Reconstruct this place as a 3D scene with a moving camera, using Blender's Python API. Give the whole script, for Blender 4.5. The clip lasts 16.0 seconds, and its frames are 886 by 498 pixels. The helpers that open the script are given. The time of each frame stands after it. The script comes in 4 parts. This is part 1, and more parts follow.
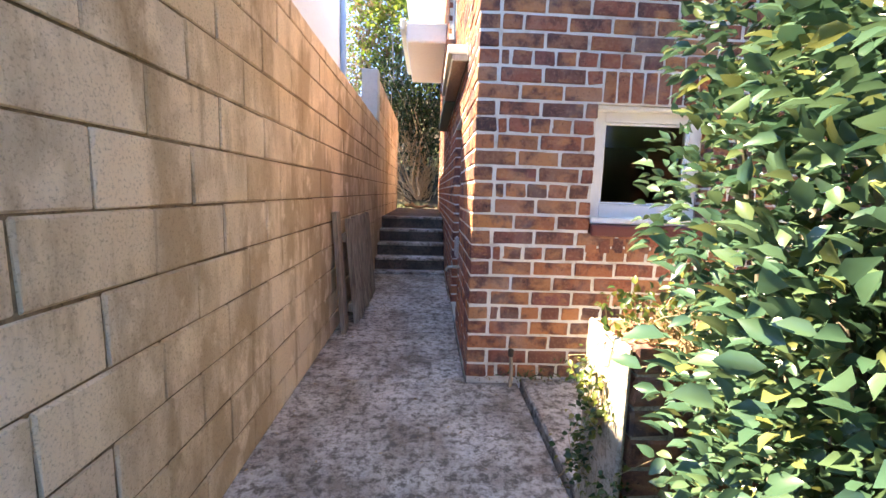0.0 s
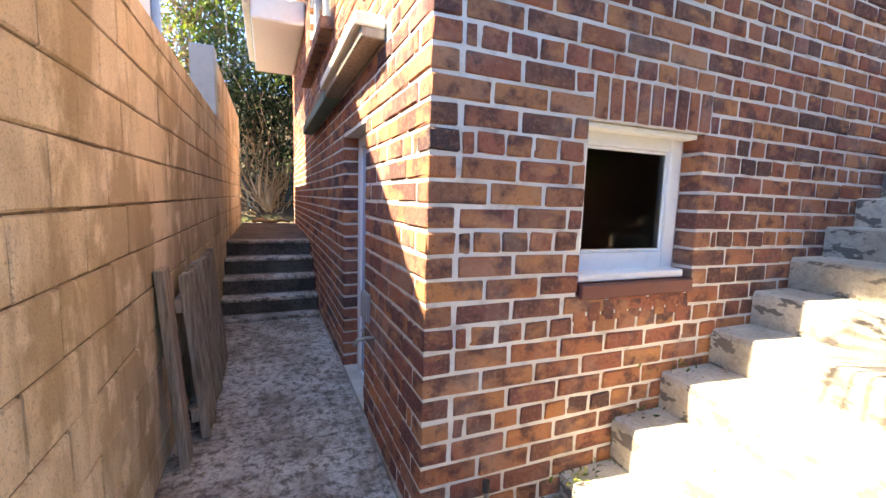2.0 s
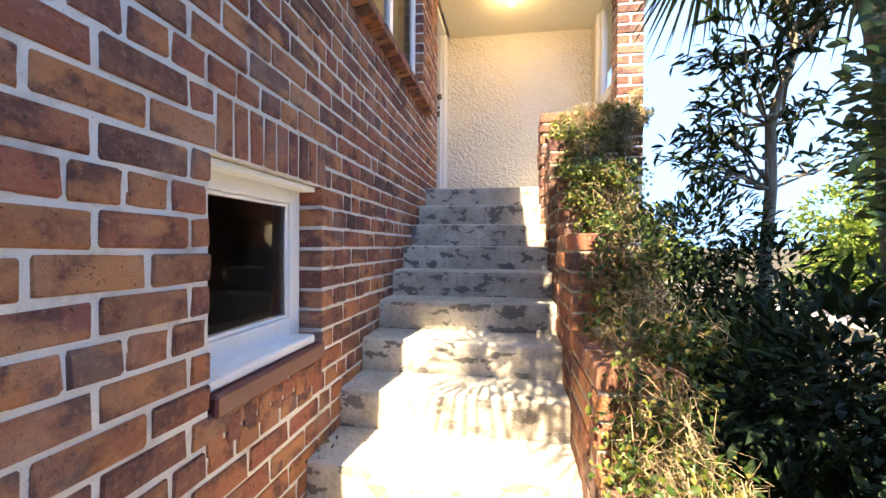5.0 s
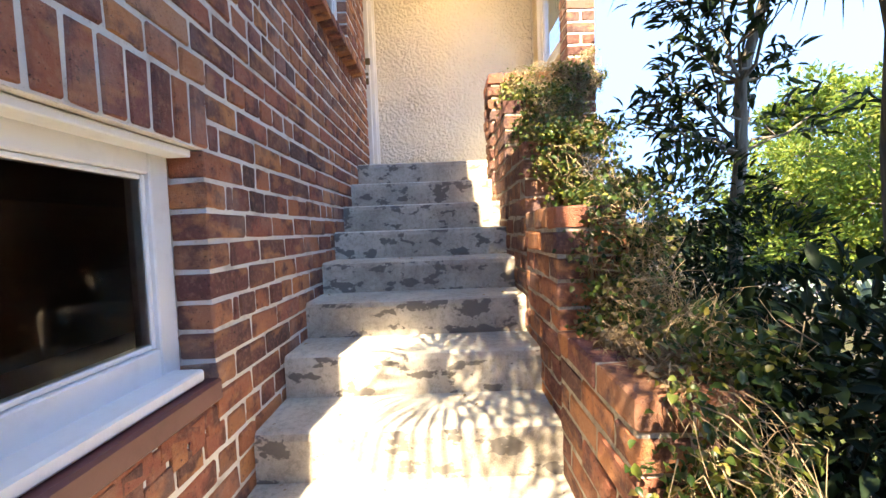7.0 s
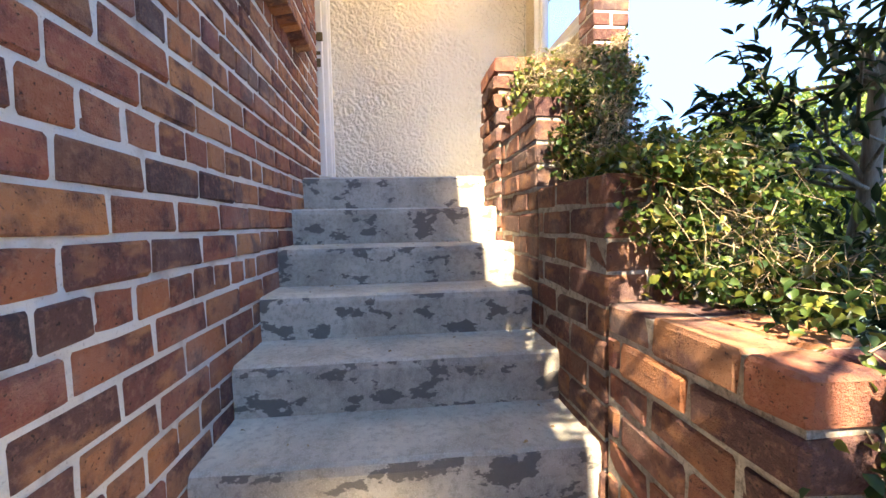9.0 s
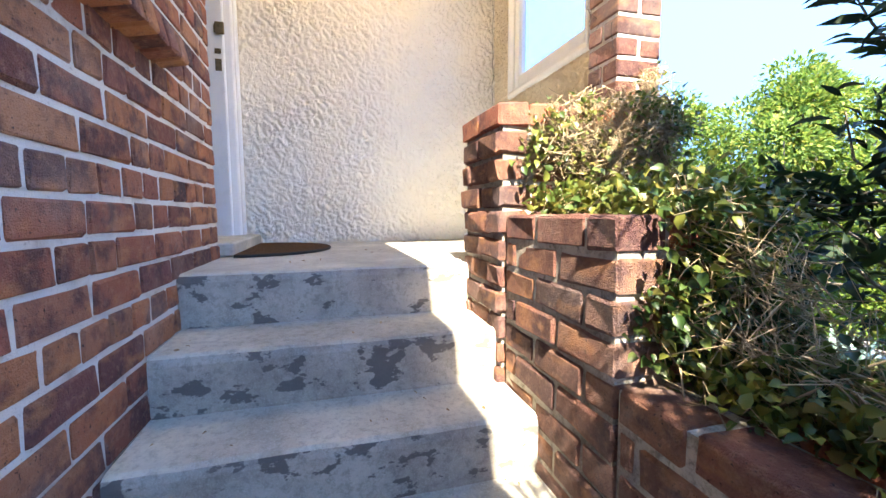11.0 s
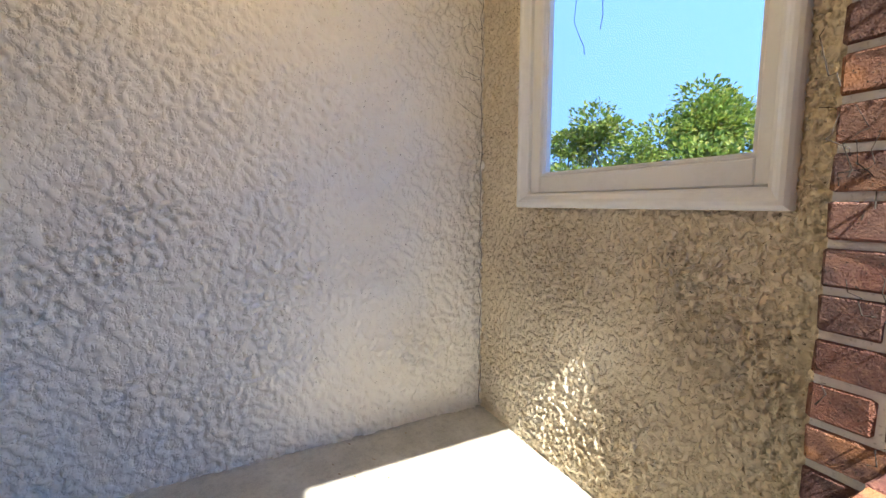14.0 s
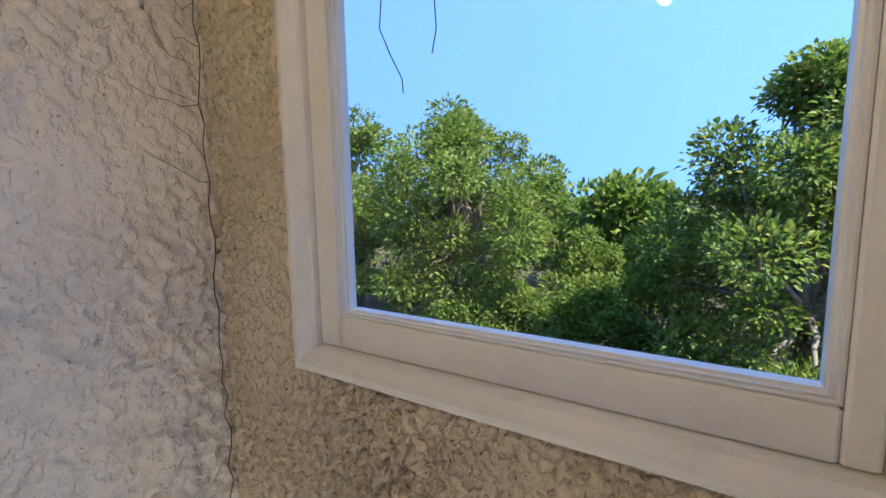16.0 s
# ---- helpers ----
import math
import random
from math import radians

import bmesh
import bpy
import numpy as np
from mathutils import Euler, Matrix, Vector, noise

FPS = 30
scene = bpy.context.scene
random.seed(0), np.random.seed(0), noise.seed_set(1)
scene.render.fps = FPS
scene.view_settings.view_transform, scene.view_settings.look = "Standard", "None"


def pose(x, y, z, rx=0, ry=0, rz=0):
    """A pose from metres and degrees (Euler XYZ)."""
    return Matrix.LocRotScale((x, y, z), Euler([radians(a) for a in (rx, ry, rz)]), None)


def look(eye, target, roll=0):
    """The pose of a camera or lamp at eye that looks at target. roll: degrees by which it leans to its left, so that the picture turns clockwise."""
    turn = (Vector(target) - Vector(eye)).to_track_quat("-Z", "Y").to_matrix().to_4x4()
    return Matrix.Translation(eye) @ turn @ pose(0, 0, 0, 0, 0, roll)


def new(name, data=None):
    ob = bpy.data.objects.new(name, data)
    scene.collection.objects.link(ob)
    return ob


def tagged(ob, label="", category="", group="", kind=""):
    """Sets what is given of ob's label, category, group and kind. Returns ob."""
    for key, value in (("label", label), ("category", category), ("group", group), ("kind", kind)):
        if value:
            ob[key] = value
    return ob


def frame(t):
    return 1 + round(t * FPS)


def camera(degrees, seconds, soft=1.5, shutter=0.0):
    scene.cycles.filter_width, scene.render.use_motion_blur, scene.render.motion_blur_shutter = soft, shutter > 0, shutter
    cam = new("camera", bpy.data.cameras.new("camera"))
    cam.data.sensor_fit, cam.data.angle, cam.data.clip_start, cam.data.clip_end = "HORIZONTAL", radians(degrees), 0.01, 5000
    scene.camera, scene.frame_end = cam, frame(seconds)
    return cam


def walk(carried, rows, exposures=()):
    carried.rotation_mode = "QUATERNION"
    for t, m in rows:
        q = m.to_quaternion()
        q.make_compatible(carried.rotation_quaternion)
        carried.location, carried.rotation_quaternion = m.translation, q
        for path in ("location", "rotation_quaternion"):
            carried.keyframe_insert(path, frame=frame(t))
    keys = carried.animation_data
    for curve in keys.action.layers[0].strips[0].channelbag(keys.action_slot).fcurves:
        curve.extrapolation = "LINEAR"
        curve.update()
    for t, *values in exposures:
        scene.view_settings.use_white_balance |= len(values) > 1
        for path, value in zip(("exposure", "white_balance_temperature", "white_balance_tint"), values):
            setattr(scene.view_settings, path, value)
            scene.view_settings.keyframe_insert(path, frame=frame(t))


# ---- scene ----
cam = camera(93.7, 16.0)
METRES, EYE, TILT, LEAN, TURN = 6.8, 1.10, 0.0, 0.0, -2.3
ROWS = [
    (0.0, 0.0, 0.0, 0.0, 0.23, -7.81, -1.67),
    (0.5, -0.0184, 0.0431, 0.0056, -4.36, -7.9, -1.59),
    (1.0, -0.0319, 0.0783, 0.0145, -9.44, -7.56, -1.61),
    (1.5, -0.0424, 0.1118, 0.0226, -15.45, -7.23, -1.81),
    (2.0, -0.0424, 0.1455, 0.0256, -20.48, -6.86, -1.78),
    (2.5, -0.0368, 0.184, 0.03, -26.24, -6.36, -1.67),
    (3.0, -0.0345, 0.2083, 0.0339, -33.69, -5.56, -1.5),
    (3.5, -0.0319, 0.2228, 0.0353, -44.32, -4.27, -1.16),
    (4.0, -0.0261, 0.2294, 0.0359, -57.57, -2.65, -0.96),
    (4.5, -0.023, 0.2282, 0.037, -69.47, -1.26, -0.72),
    (5.0, -0.0212, 0.2241, 0.0379, -78.4, -0.5, -0.35),
    (7.5, 0.085, 0.2572, 0.037, -88.36, -3.17, 2.15),
    (8.0, 0.1258, 0.2689, 0.0424, -89.88, -3.57, 1.94),
    (8.5, 0.1568, 0.2699, 0.0591, -91.61, -3.55, 1.47),
    (11.0, 0.3098, 0.2816, 0.1474, -103.17, -5.03, 0.33),
    (11.5, 0.344, 0.2789, 0.167, -104.79, -4.98, 0.05),
    (12.0, 0.3777, 0.2787, 0.1885, -106.04, -4.82, -0.22),
    (12.5, 0.4132, 0.275, 0.2133, -106.49, -4.92, -0.55),
    (13.0, 0.4478, 0.2739, 0.2304, -107.59, -5.24, -0.59),
    (13.5, 0.4826, 0.2697, 0.2488, -110.15, -5.62, -0.42),
    (14.0, 0.5149, 0.2611, 0.2679, -114.57, -6.27, -0.03),
    (14.5, 0.5468, 0.2495, 0.2861, -121.1, -6.71, 0.42),
    (15.0, 0.5772, 0.2313, 0.3012, -129.61, -7.02, 0.77),
    (15.5, 0.6012, 0.2144, 0.3144, -137.58, -7.08, 0.9),
    (16.0, 0.6198, 0.1909, 0.3179, -145.87, -6.62, 0.98),
]
walk(cam, [(t, pose(0, 0, EYE, TILT, LEAN, TURN) @ pose(METRES * x, METRES * y, METRES * z, 90 + pitch, roll, yaw)) for t, x, y, z, yaw, pitch, roll in ROWS],
     exposures=[(0.0, 4.2, 8700, 11), (2.0, 4.2, 9000, 11), (4.0, 3.95, 8900, 11), (5.0, 3.9, 8800, 11), (8.0, 3.95, 8600, 11), (11.0, 4.05, 7000, 7), (12.5, 3.2, 6500, 7), (14.5, 3.05, 6600, 7), (16.0, 2.75, 6300, 7)])

# ---- world and sun ----
SUN = Vector((0.447, -0.058, -0.565)).normalized()
world = bpy.data.worlds.new("world")
scene.world = world
world.use_nodes = True
wn = world.node_tree.nodes
sky = wn.new("ShaderNodeTexSky")
sky.sky_type, sky.sun_disc = "NISHITA", False
sky.sun_elevation, sky.sun_rotation = radians(51.5), radians(277)
sky.air_density, sky.dust_density, sky.ozone_density = 1.0, 0.0, 9.0
sky.altitude = 1500
# clear deep-blue sky: the pale band at the horizon is kept thin
aim = wn.new("ShaderNodeTexCoord")
lift = wn.new("ShaderNodeVectorMath")
lift.inputs[1].default_value = (0, 0, 1.0)
level = wn.new("ShaderNodeVectorMath")
level.operation = "NORMALIZE"
world.node_tree.links.new(aim.outputs["Generated"], lift.inputs[0])
world.node_tree.links.new(lift.outputs[0], level.inputs[0])
world.node_tree.links.new(level.outputs[0], sky.inputs[0])
world.node_tree.links.new(sky.outputs[0], wn["Background"].inputs[0])
wn["Background"].inputs[1].default_value = 0.125
sun = new("sun", bpy.data.lights.new("sun", "SUN"))
sun.data.energy, sun.data.angle, sun.data.color = 2.1, radians(0.53), (1.0, 0.94, 0.84)
sun.matrix_world = look((0, 0, 12), Vector((0, 0, 12)) + SUN)


# ---- materials ----
class Mat:
    """A node material with short ways to add nodes."""

    def __init__(self, name, rough=0.8, metal=0.0, spec=0.4):
        self.m = bpy.data.materials.new(name)
        self.m.use_nodes = True
        self.t = self.m.node_tree
        self.b = self.t.nodes["Principled BSDF"]
        self.b.inputs["Roughness"].default_value = rough
        self.b.inputs["Metallic"].default_value = metal
        self.b.inputs["Specular IOR Level"].default_value = spec
        self.h = None

    def node(self, kind, **ins):
        n = self.t.nodes.new(kind)
        for k, v in ins.items():
            sock = n.inputs[k.replace("_", " ")]
            if isinstance(v, bpy.types.NodeSocket):
                self.t.links.new(v, sock)
            else:
                sock.default_value = v
        return n

    def coords(self):
        if self.h is None:
            g = self.t.nodes.new("ShaderNodeNewGeometry")
            self.h = g
        return self.h.outputs["Position"]

    def noise(self, scale, detail=4.0, rough=0.55, stretch=None, own=None):
        v = self.coords()
        if stretch:
            mp = self.t.nodes.new("ShaderNodeMapping")
            mp.inputs["Scale"].default_value = stretch
            self.t.links.new(v, mp.inputs["Vector"])
            v = mp.outputs[0]
        n = self.node("ShaderNodeTexNoise", Vector=v, Scale=scale, Detail=detail, Roughness=rough)
        if own is not None:
            n.noise_dimensions = "4D"
            self.t.links.new(self.math("MULTIPLY", own, 53.0), n.inputs["W"])
        return n.outputs["Fac"]

    def ramp(self, fac, stops):
        r = self.t.nodes.new("ShaderNodeValToRGB")
        e = r.color_ramp.elements
        while len(e) < len(stops):
            e.new(0.5)
        for el, (p, c) in zip(e, stops):
            el.position = p
            el.color = (*c, 1) if len(c) == 3 else c
        self.t.links.new(fac, r.inputs[0])
        return r.outputs[0]

    def math(self, op, a, b=0.0):
        n = self.t.nodes.new("ShaderNodeMath")
        n.operation = op
        for s, v in zip(n.inputs, (a, b)):
            if isinstance(v, bpy.types.NodeSocket):
                self.t.links.new(v, s)
            else:
                s.default_value = v
        return n.outputs[0]

    def mix(self, fac, a, b, mode="MIX"):
        n = self.t.nodes.new("ShaderNodeMix")
        n.data_type, n.blend_type = "RGBA", mode
        for s, v in ((n.inputs[0], fac), (n.inputs[6], a), (n.inputs[7], b)):
            if isinstance(v, bpy.types.NodeSocket):
                self.t.links.new(v, s)
            else:
                s.default_value = (*v, 1) if isinstance(v, tuple) else v
        return n.outputs[2]

    def each(self):
        """A random number for each piece, be it an object or an island of a mesh."""
        self.coords()
        oi = self.t.nodes.new("ShaderNodeObjectInfo")
        s = self.math("ADD", oi.outputs["Random"], self.h.outputs["Random Per Island"])
        return self.math("FRACT", s)

    def color(self, c):
        if isinstance(c, tuple):
            self.b.inputs["Base Color"].default_value = (*c, 1)
        else:
            self.t.links.new(c, self.b.inputs["Base Color"])
        return self

    def rough(self, r):
        self.t.links.new(r, self.b.inputs["Roughness"])
        return self

    def bump(self, height, strength=0.3, dist=0.01):
        n = self.node("ShaderNodeBump", Height=height, Strength=strength, Distance=dist)
        self.t.links.new(n.outputs[0], self.b.inputs["Normal"])
        return self


def brick_material(name="clay_brick", burnt=0.0, relief=0.012):
    m = Mat(name, 0.82, spec=0.3)
    r = m.each()
    base = m.ramp(r, [(0.0, (0.30, 0.10, 0.068)), (0.12, (0.42, 0.155, 0.08)), (0.22, (0.16, 0.062, 0.056)), (0.29, (0.26, 0.10, 0.088)), (0.36, (0.55, 0.235, 0.095)), (0.46, (0.34, 0.12, 0.08)), (0.56, (0.46, 0.22, 0.12)),
                      (0.64, (0.22, 0.095, 0.07)), (0.72, (0.06, 0.042, 0.048)), (0.78, (0.40, 0.13, 0.085)), (0.86, (0.15, 0.08, 0.068)), (0.93, (0.50, 0.20, 0.09)), (1.0, (0.33, 0.15, 0.09))])
    # burnt clinker clouds, orange flashes, pale scuffs, pits and lime bloom
    c = m.mix(burnt, base, (0.15, 0.075, 0.065))
    c = m.mix(m.ramp(m.noise(9, 5, 0.6, None, r), [(0.48, (0, 0, 0)), (0.60, (0.9, 0.9, 0.9))]), c, (0.11, 0.05, 0.05))
    c = m.mix(m.ramp(m.noise(7, 3, 0.55, (1, 1, 2.0), r), [(0.55, (0, 0, 0)), (0.68, (0.7, 0.7, 0.7))]), c, (0.56, 0.25, 0.11))
    c = m.mix(m.ramp(m.noise(55, 5, 0.7), [(0.5, (0, 0, 0)), (0.75, (0.5, 0.5, 0.5))]), c, (0.52, 0.29, 0.19))
    c = m.mix(m.ramp(m.noise(120, 4, 0.6), [(0.62, (0, 0, 0)), (0.68, (0.85, 0.85, 0.85))]), c, (0.03, 0.02, 0.018))
    c = m.mix(m.ramp(m.noise(3.0, 5), [(0.52, (0, 0, 0)), (0.8, (0.4, 0.4, 0.4))]), c, (0.55, 0.46, 0.41))
    m.color(c)
    m.bump(m.mix(0.5, m.noise(60, 6, 0.7), m.noise(240, 3, 0.6)), 0.9, relief)
    return m.m


def mortar_material():
    m = Mat("lime_mortar", 0.95, spec=0.2)
    c = m.ramp(m.noise(9, 5), [(0.3, (0.48, 0.44, 0.40)), (0.45, (0.70, 0.67, 0.63)), (0.8, (0.80, 0.78, 0.75))])
    m.color(m.mix(m.ramp(m.noise(120, 3), [(0.6, (0, 0, 0)), (0.75, (0.6, 0.6, 0.6))]), c, (0.2, 0.17, 0.15)))
    m.bump(m.noise(150, 4, 0.7), 0.6, 0.006)
    return m.m


def block_material():
    m = Mat("concrete_block", 0.9, spec=0.25)
    r = m.each()
    base = m.ramp(r, [(0.0, (0.60, 0.48, 0.34)), (0.35, (0.74, 0.61, 0.45)), (0.65, (0.64, 0.54, 0.42)), (1.0, (0.78, 0.65, 0.50))])
    stain = m.noise(2.2, 6, 0.62, (1, 1, 0.45))
    c = m.mix(m.ramp(stain, [(0.46, (0, 0, 0)), (0.58, (0.8, 0.8, 0.8))]), base, (0.36, 0.27, 0.17))
    c = m.mix(m.ramp(m.noise(5.5, 5, 0.6, (1, 1, 0.7)), [(0.54, (0, 0, 0)), (0.64, (0.75, 0.75, 0.75))]), c, (0.80, 0.68, 0.53))
    c = m.mix(m.ramp(m.noise(7, 6, 0.65, (1, 1, 0.22)), [(0.54, (0, 0, 0)), (0.66, (0.6, 0.6, 0.6))]), c, (0.28, 0.20, 0.12))
    c = m.mix(m.ramp(m.noise(130, 4, 0.7), [(0.52, (0, 0, 0)), (0.68, (0.5, 0.5, 0.5))]), c, (0.14, 0.11, 0.08))
    m.color(c)
    m.bump(m.mix(0.45, m.noise(160, 5, 0.75), m.noise(30, 5)), 0.8, 0.009)
    return m.m


def concrete_material(name, light, dark, wet=0.0, patch=None, speck=0.75):
    m = Mat(name, 0.88, spec=0.35)
    c = m.ramp(m.noise(3.2, 7, 0.65), [(0.38, dark), (0.56, light), (0.72, tuple(min(1, v * 1.25) for v in light))])
    c = m.mix(m.ramp(m.noise(38, 6, 0.75), [(0.48, (0, 0, 0)), (0.62, (speck,) * 3)]), c, tuple(v * 0.4 for v in dark))
    c = m.mix(m.ramp(m.noise(210, 3, 0.7), [(0.5, (0, 0, 0)), (0.75, (0.5, 0.5, 0.5))]), c, tuple(v * 1.3 for v in light))
    if wet > 0.5:
        c = m.mix(m.ramp(m.noise(1.7, 6, 0.7), [(0.52, (0, 0, 0)), (0.66, (0.6, 0.6, 0.6))]), c, (0.66, 0.63, 0.60))
        c = m.mix(m.ramp(m.noise(18, 6, 0.75), [(0.49, (0, 0, 0)), (0.59, (0.85, 0.85, 0.85))]), c, (0.09, 0.072, 0.058))
    if patch:
        c = m.mix(m.ramp(m.noise(7.5, 5, 0.6, (1, 1, 1.8)), [(0.555, (0, 0, 0)), (0.575, (0.9, 0.9, 0.9))]), c, patch)
    m.color(c)
    m.rough(m.ramp(m.noise(2.6, 6), [(0.35, (0.55 + 0.35 * (1 - wet),) * 3), (0.65, (0.9,) * 3)]))
    m.bump(m.mix(0.5, m.noise(190, 5, 0.7), m.noise(26, 6, 0.7)), 0.55, 0.008)
    return m.m


def stucco_material(name, light, stain, amount, relief):
    m = Mat(name, 0.75, spec=0.3)
    c = m.mix(m.ramp(m.noise(1.1, 5, 0.5), [(0.4, (0, 0, 0)), (0.75, (amount,) * 3)]), light, stain)
    c = m.mix(m.ramp(m.noise(48, 4, 0.6), [(0.66, (0, 0, 0)), (0.74, (amount * 0.9,) * 3)]), c, (0.35, 0.21, 0.08))
    m.color(c)
    c = m.mix(m.ramp(m.noise(75, 3, 0.6), [(0.665, (0, 0, 0)), (0.70, (0.3 + 0.6 * amount,) * 3)]), c, (0.13, 0.095, 0.06))
    m.color(c)
    ridge = m.ramp(m.noise(46, 3, 0.5, (1, 1, 0.75)), [(0.42, (0, 0, 0)), (0.50, (0.75, 0.75, 0.75)), (0.60, (1, 1, 1))])
    m.bump(m.mix(0.22, ridge, m.noise(190, 5, 0.7)), 1.0, relief)
    return m.m


def paint_material(name, col, rough=0.45, dirt=0.3):
    m = Mat(name, rough)
    m.color(m.mix(m.ramp(m.noise(14, 6, 0.7), [(0.5, (0, 0, 0)), (0.8, (dirt,) * 3)]), col, tuple(v * 0.55 for v in col)))
    m.bump(m.noise(90, 4), 0.12, 0.003)
    return m.m


def wood_material(name, a, b, rough=0.85):
    m = Mat(name, rough)
    g = m.noise(16, 6, 0.65, (3, 3, 0.25))
    c = m.ramp(g, [(0.3, a), (0.7, b)])
    m.color(c)
    m.bump(g, 0.5, 0.006)
    return m.m


def leaf_material(name, stops, gloss=0.42, back=0.3, spec=0.5):
    m = Mat(name, gloss, spec=spec)
    c = m.ramp(m.each(), stops)
    c = m.mix(m.ramp(m.noise(30, 3), [(0.45, (0, 0, 0)), (0.75, (0.3, 0.3, 0.3))]), c, (0.05, 0.06, 0.02))
    m.color(c)
    out = m.t.nodes["Material Output"]
    tr = m.node("ShaderNodeBsdfTranslucent", Color=c)
    mx = m.t.nodes.new("ShaderNodeMixShader")
    mx.inputs[0].default_value = back
    m.t.links.new(m.b.outputs[0], mx.inputs[1])
    m.t.links.new(tr.outputs[0], mx.inputs[2])
    m.t.links.new(mx.outputs[0], out.inputs[0])
    return m.m


def glass_material():
    m = Mat("window_glass", 0.02)
    out = m.t.nodes["Material Output"]
    tr = m.node("ShaderNodeBsdfTransparent", Color=(0.93, 0.95, 0.95, 1))
    gl = m.node("ShaderNodeBsdfGlossy", Roughness=0.01)
    fr = m.node("ShaderNodeFresnel", IOR=1.5)
    mx = m.t.nodes.new("ShaderNodeMixShader")
    m.t.links.new(fr.outputs[0], mx.inputs[0])
    m.t.links.new(tr.outputs[0], mx.inputs[1])
    m.t.links.new(gl.outputs[0], mx.inputs[2])
    m.t.links.new(mx.outputs[0], out.inputs[0])
    return m.m


def metal_material(name, col, rough=0.35):
    m = Mat(name, rough, 0.9)
    m.color(m.mix(m.ramp(m.noise(60, 5), [(0.45, (0, 0, 0)), (0.7, (0.7, 0.7, 0.7))]), col, tuple(v * 0.5 for v in col)))
    return m.m


CLINKER = brick_material("rough_clinker", 0.6, 0.03)
BRICK, MORTAR, BLOCK = brick_material(), mortar_material(), block_material()
OLDMORTAR = concrete_material("old_brown_mortar", (0.52, 0.46, 0.38), (0.30, 0.25, 0.20))
JOINT = concrete_material("dark_joint", (0.24, 0.18, 0.12), (0.10, 0.075, 0.05))
PATH = concrete_material("weathered_concrete", (0.50, 0.45, 0.40), (0.22, 0.175, 0.14), 0.6)
STEP = concrete_material("step_concrete", (0.56, 0.52, 0.43), (0.40, 0.37, 0.31), 0.1, speck=0.35)
RISER = concrete_material("flaking_riser", (0.50, 0.45, 0.37), (0.33, 0.29, 0.24), 0.1, patch=(0.135, 0.12, 0.11), speck=0.4)
LANDING = concrete_material("landing_concrete", (0.58, 0.56, 0.50), (0.44, 0.42, 0.37), speck=0.25)
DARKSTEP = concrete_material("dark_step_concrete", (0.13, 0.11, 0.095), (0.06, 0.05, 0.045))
STUCCO = stucco_material("cream_stucco", (0.84, 0.80, 0.73), (0.83, 0.74, 0.58), 0.4, 0.005)
STUCCO2 = stucco_material("stained_stucco", (0.86, 0.77, 0.62), (0.74, 0.58, 0.36), 0.75, 0.016)
WHITE = paint_material("white_paint", (0.80, 0.81, 0.82), 0.4, 0.25)
CREAM = paint_material("cream_paint", (0.72, 0.68, 0.56), 0.6, 0.3)
PALEBLUE = paint_material("pale_blue_paint", (0.33, 0.45, 0.62), 0.5, 0.4)
GREYPOST = paint_material("grey_render", (0.42, 0.47, 0.50), 0.8, 0.5)
GREENPAINT = paint_material("green_paint", (0.13, 0.20, 0.16), 0.7, 0.8)
PLUM = paint_material("plum_sill_paint", (0.14, 0.045, 0.045), 0.45, 0.6)
GREYMETAL = paint_material("grey_meter_box", (0.33, 0.34, 0.37), 0.5, 0.5)
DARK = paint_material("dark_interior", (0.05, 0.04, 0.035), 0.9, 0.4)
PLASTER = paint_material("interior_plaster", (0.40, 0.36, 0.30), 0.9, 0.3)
WOOD = wood_material("weathered_timber", (0.09, 0.065, 0.05), (0.42, 0.36, 0.30))
OLDWOOD = wood_material("grey_timber", (0.16, 0.13, 0.10), (0.38, 0.33, 0.27))
FLOORWOOD = wood_material("stained_floorboard", (0.06, 0.025, 0.015), (0.13, 0.06, 0.035), 0.4)
BARK = wood_material("bark", (0.09, 0.075, 0.055), (0.30, 0.26, 0.20), 0.95)
DRYSTEM = wood_material("dry_stem", (0.22, 0.15, 0.085), (0.52, 0.40, 0.25), 0.9)
GLASS, STEEL, BRASS = glass_material(), metal_material("steel", (0.5, 0.5, 0.5)), metal_material("old_brass", (0.22, 0.17, 0.10), 0.5)
BRONZE = metal_material("tap_metal", (0.35, 0.33, 0.30), 0.4)
IVY = leaf_material("ivy_leaf", [(0, (0.018, 0.045, 0.012)), (0.35, (0.04, 0.085, 0.02)), (0.65, (0.09, 0.13, 0.026)), (0.85, (0.19, 0.20, 0.035)), (1, (0.26, 0.20, 0.06))])
# yellowing ivy, also a lighter copy of IVY with sunlight put into the colour
SUNIVY = leaf_material("sunlit_yellowing_ivy_leaf", [(0, (0.05, 0.09, 0.02)), (0.4, (0.12, 0.16, 0.03)), (0.8, (0.25, 0.25, 0.05)), (1, (0.34, 0.27, 0.09))])
AGAVE = leaf_material("agave_leaf", [(0, (0.10, 0.16, 0.12)), (1, (0.20, 0.27, 0.20))], 0.5, 0.1)
HEDGE = leaf_material("hedge_leaf", [(0, (0.035, 0.085, 0.05)), (0.5, (0.06, 0.125, 0.075)), (0.85, (0.10, 0.165, 0.08)), (1, (0.20, 0.20, 0.06))], 0.3)
# green leaf darkened to near black: canopy shade painted into the colour
SHADELEAF = leaf_material("shade_dark_leaf", [(0, (0.008, 0.020, 0.011)), (0.6, (0.016, 0.036, 0.016)), (1, (0.04, 0.07, 0.018))], 0.6, 0.15, 0.2)
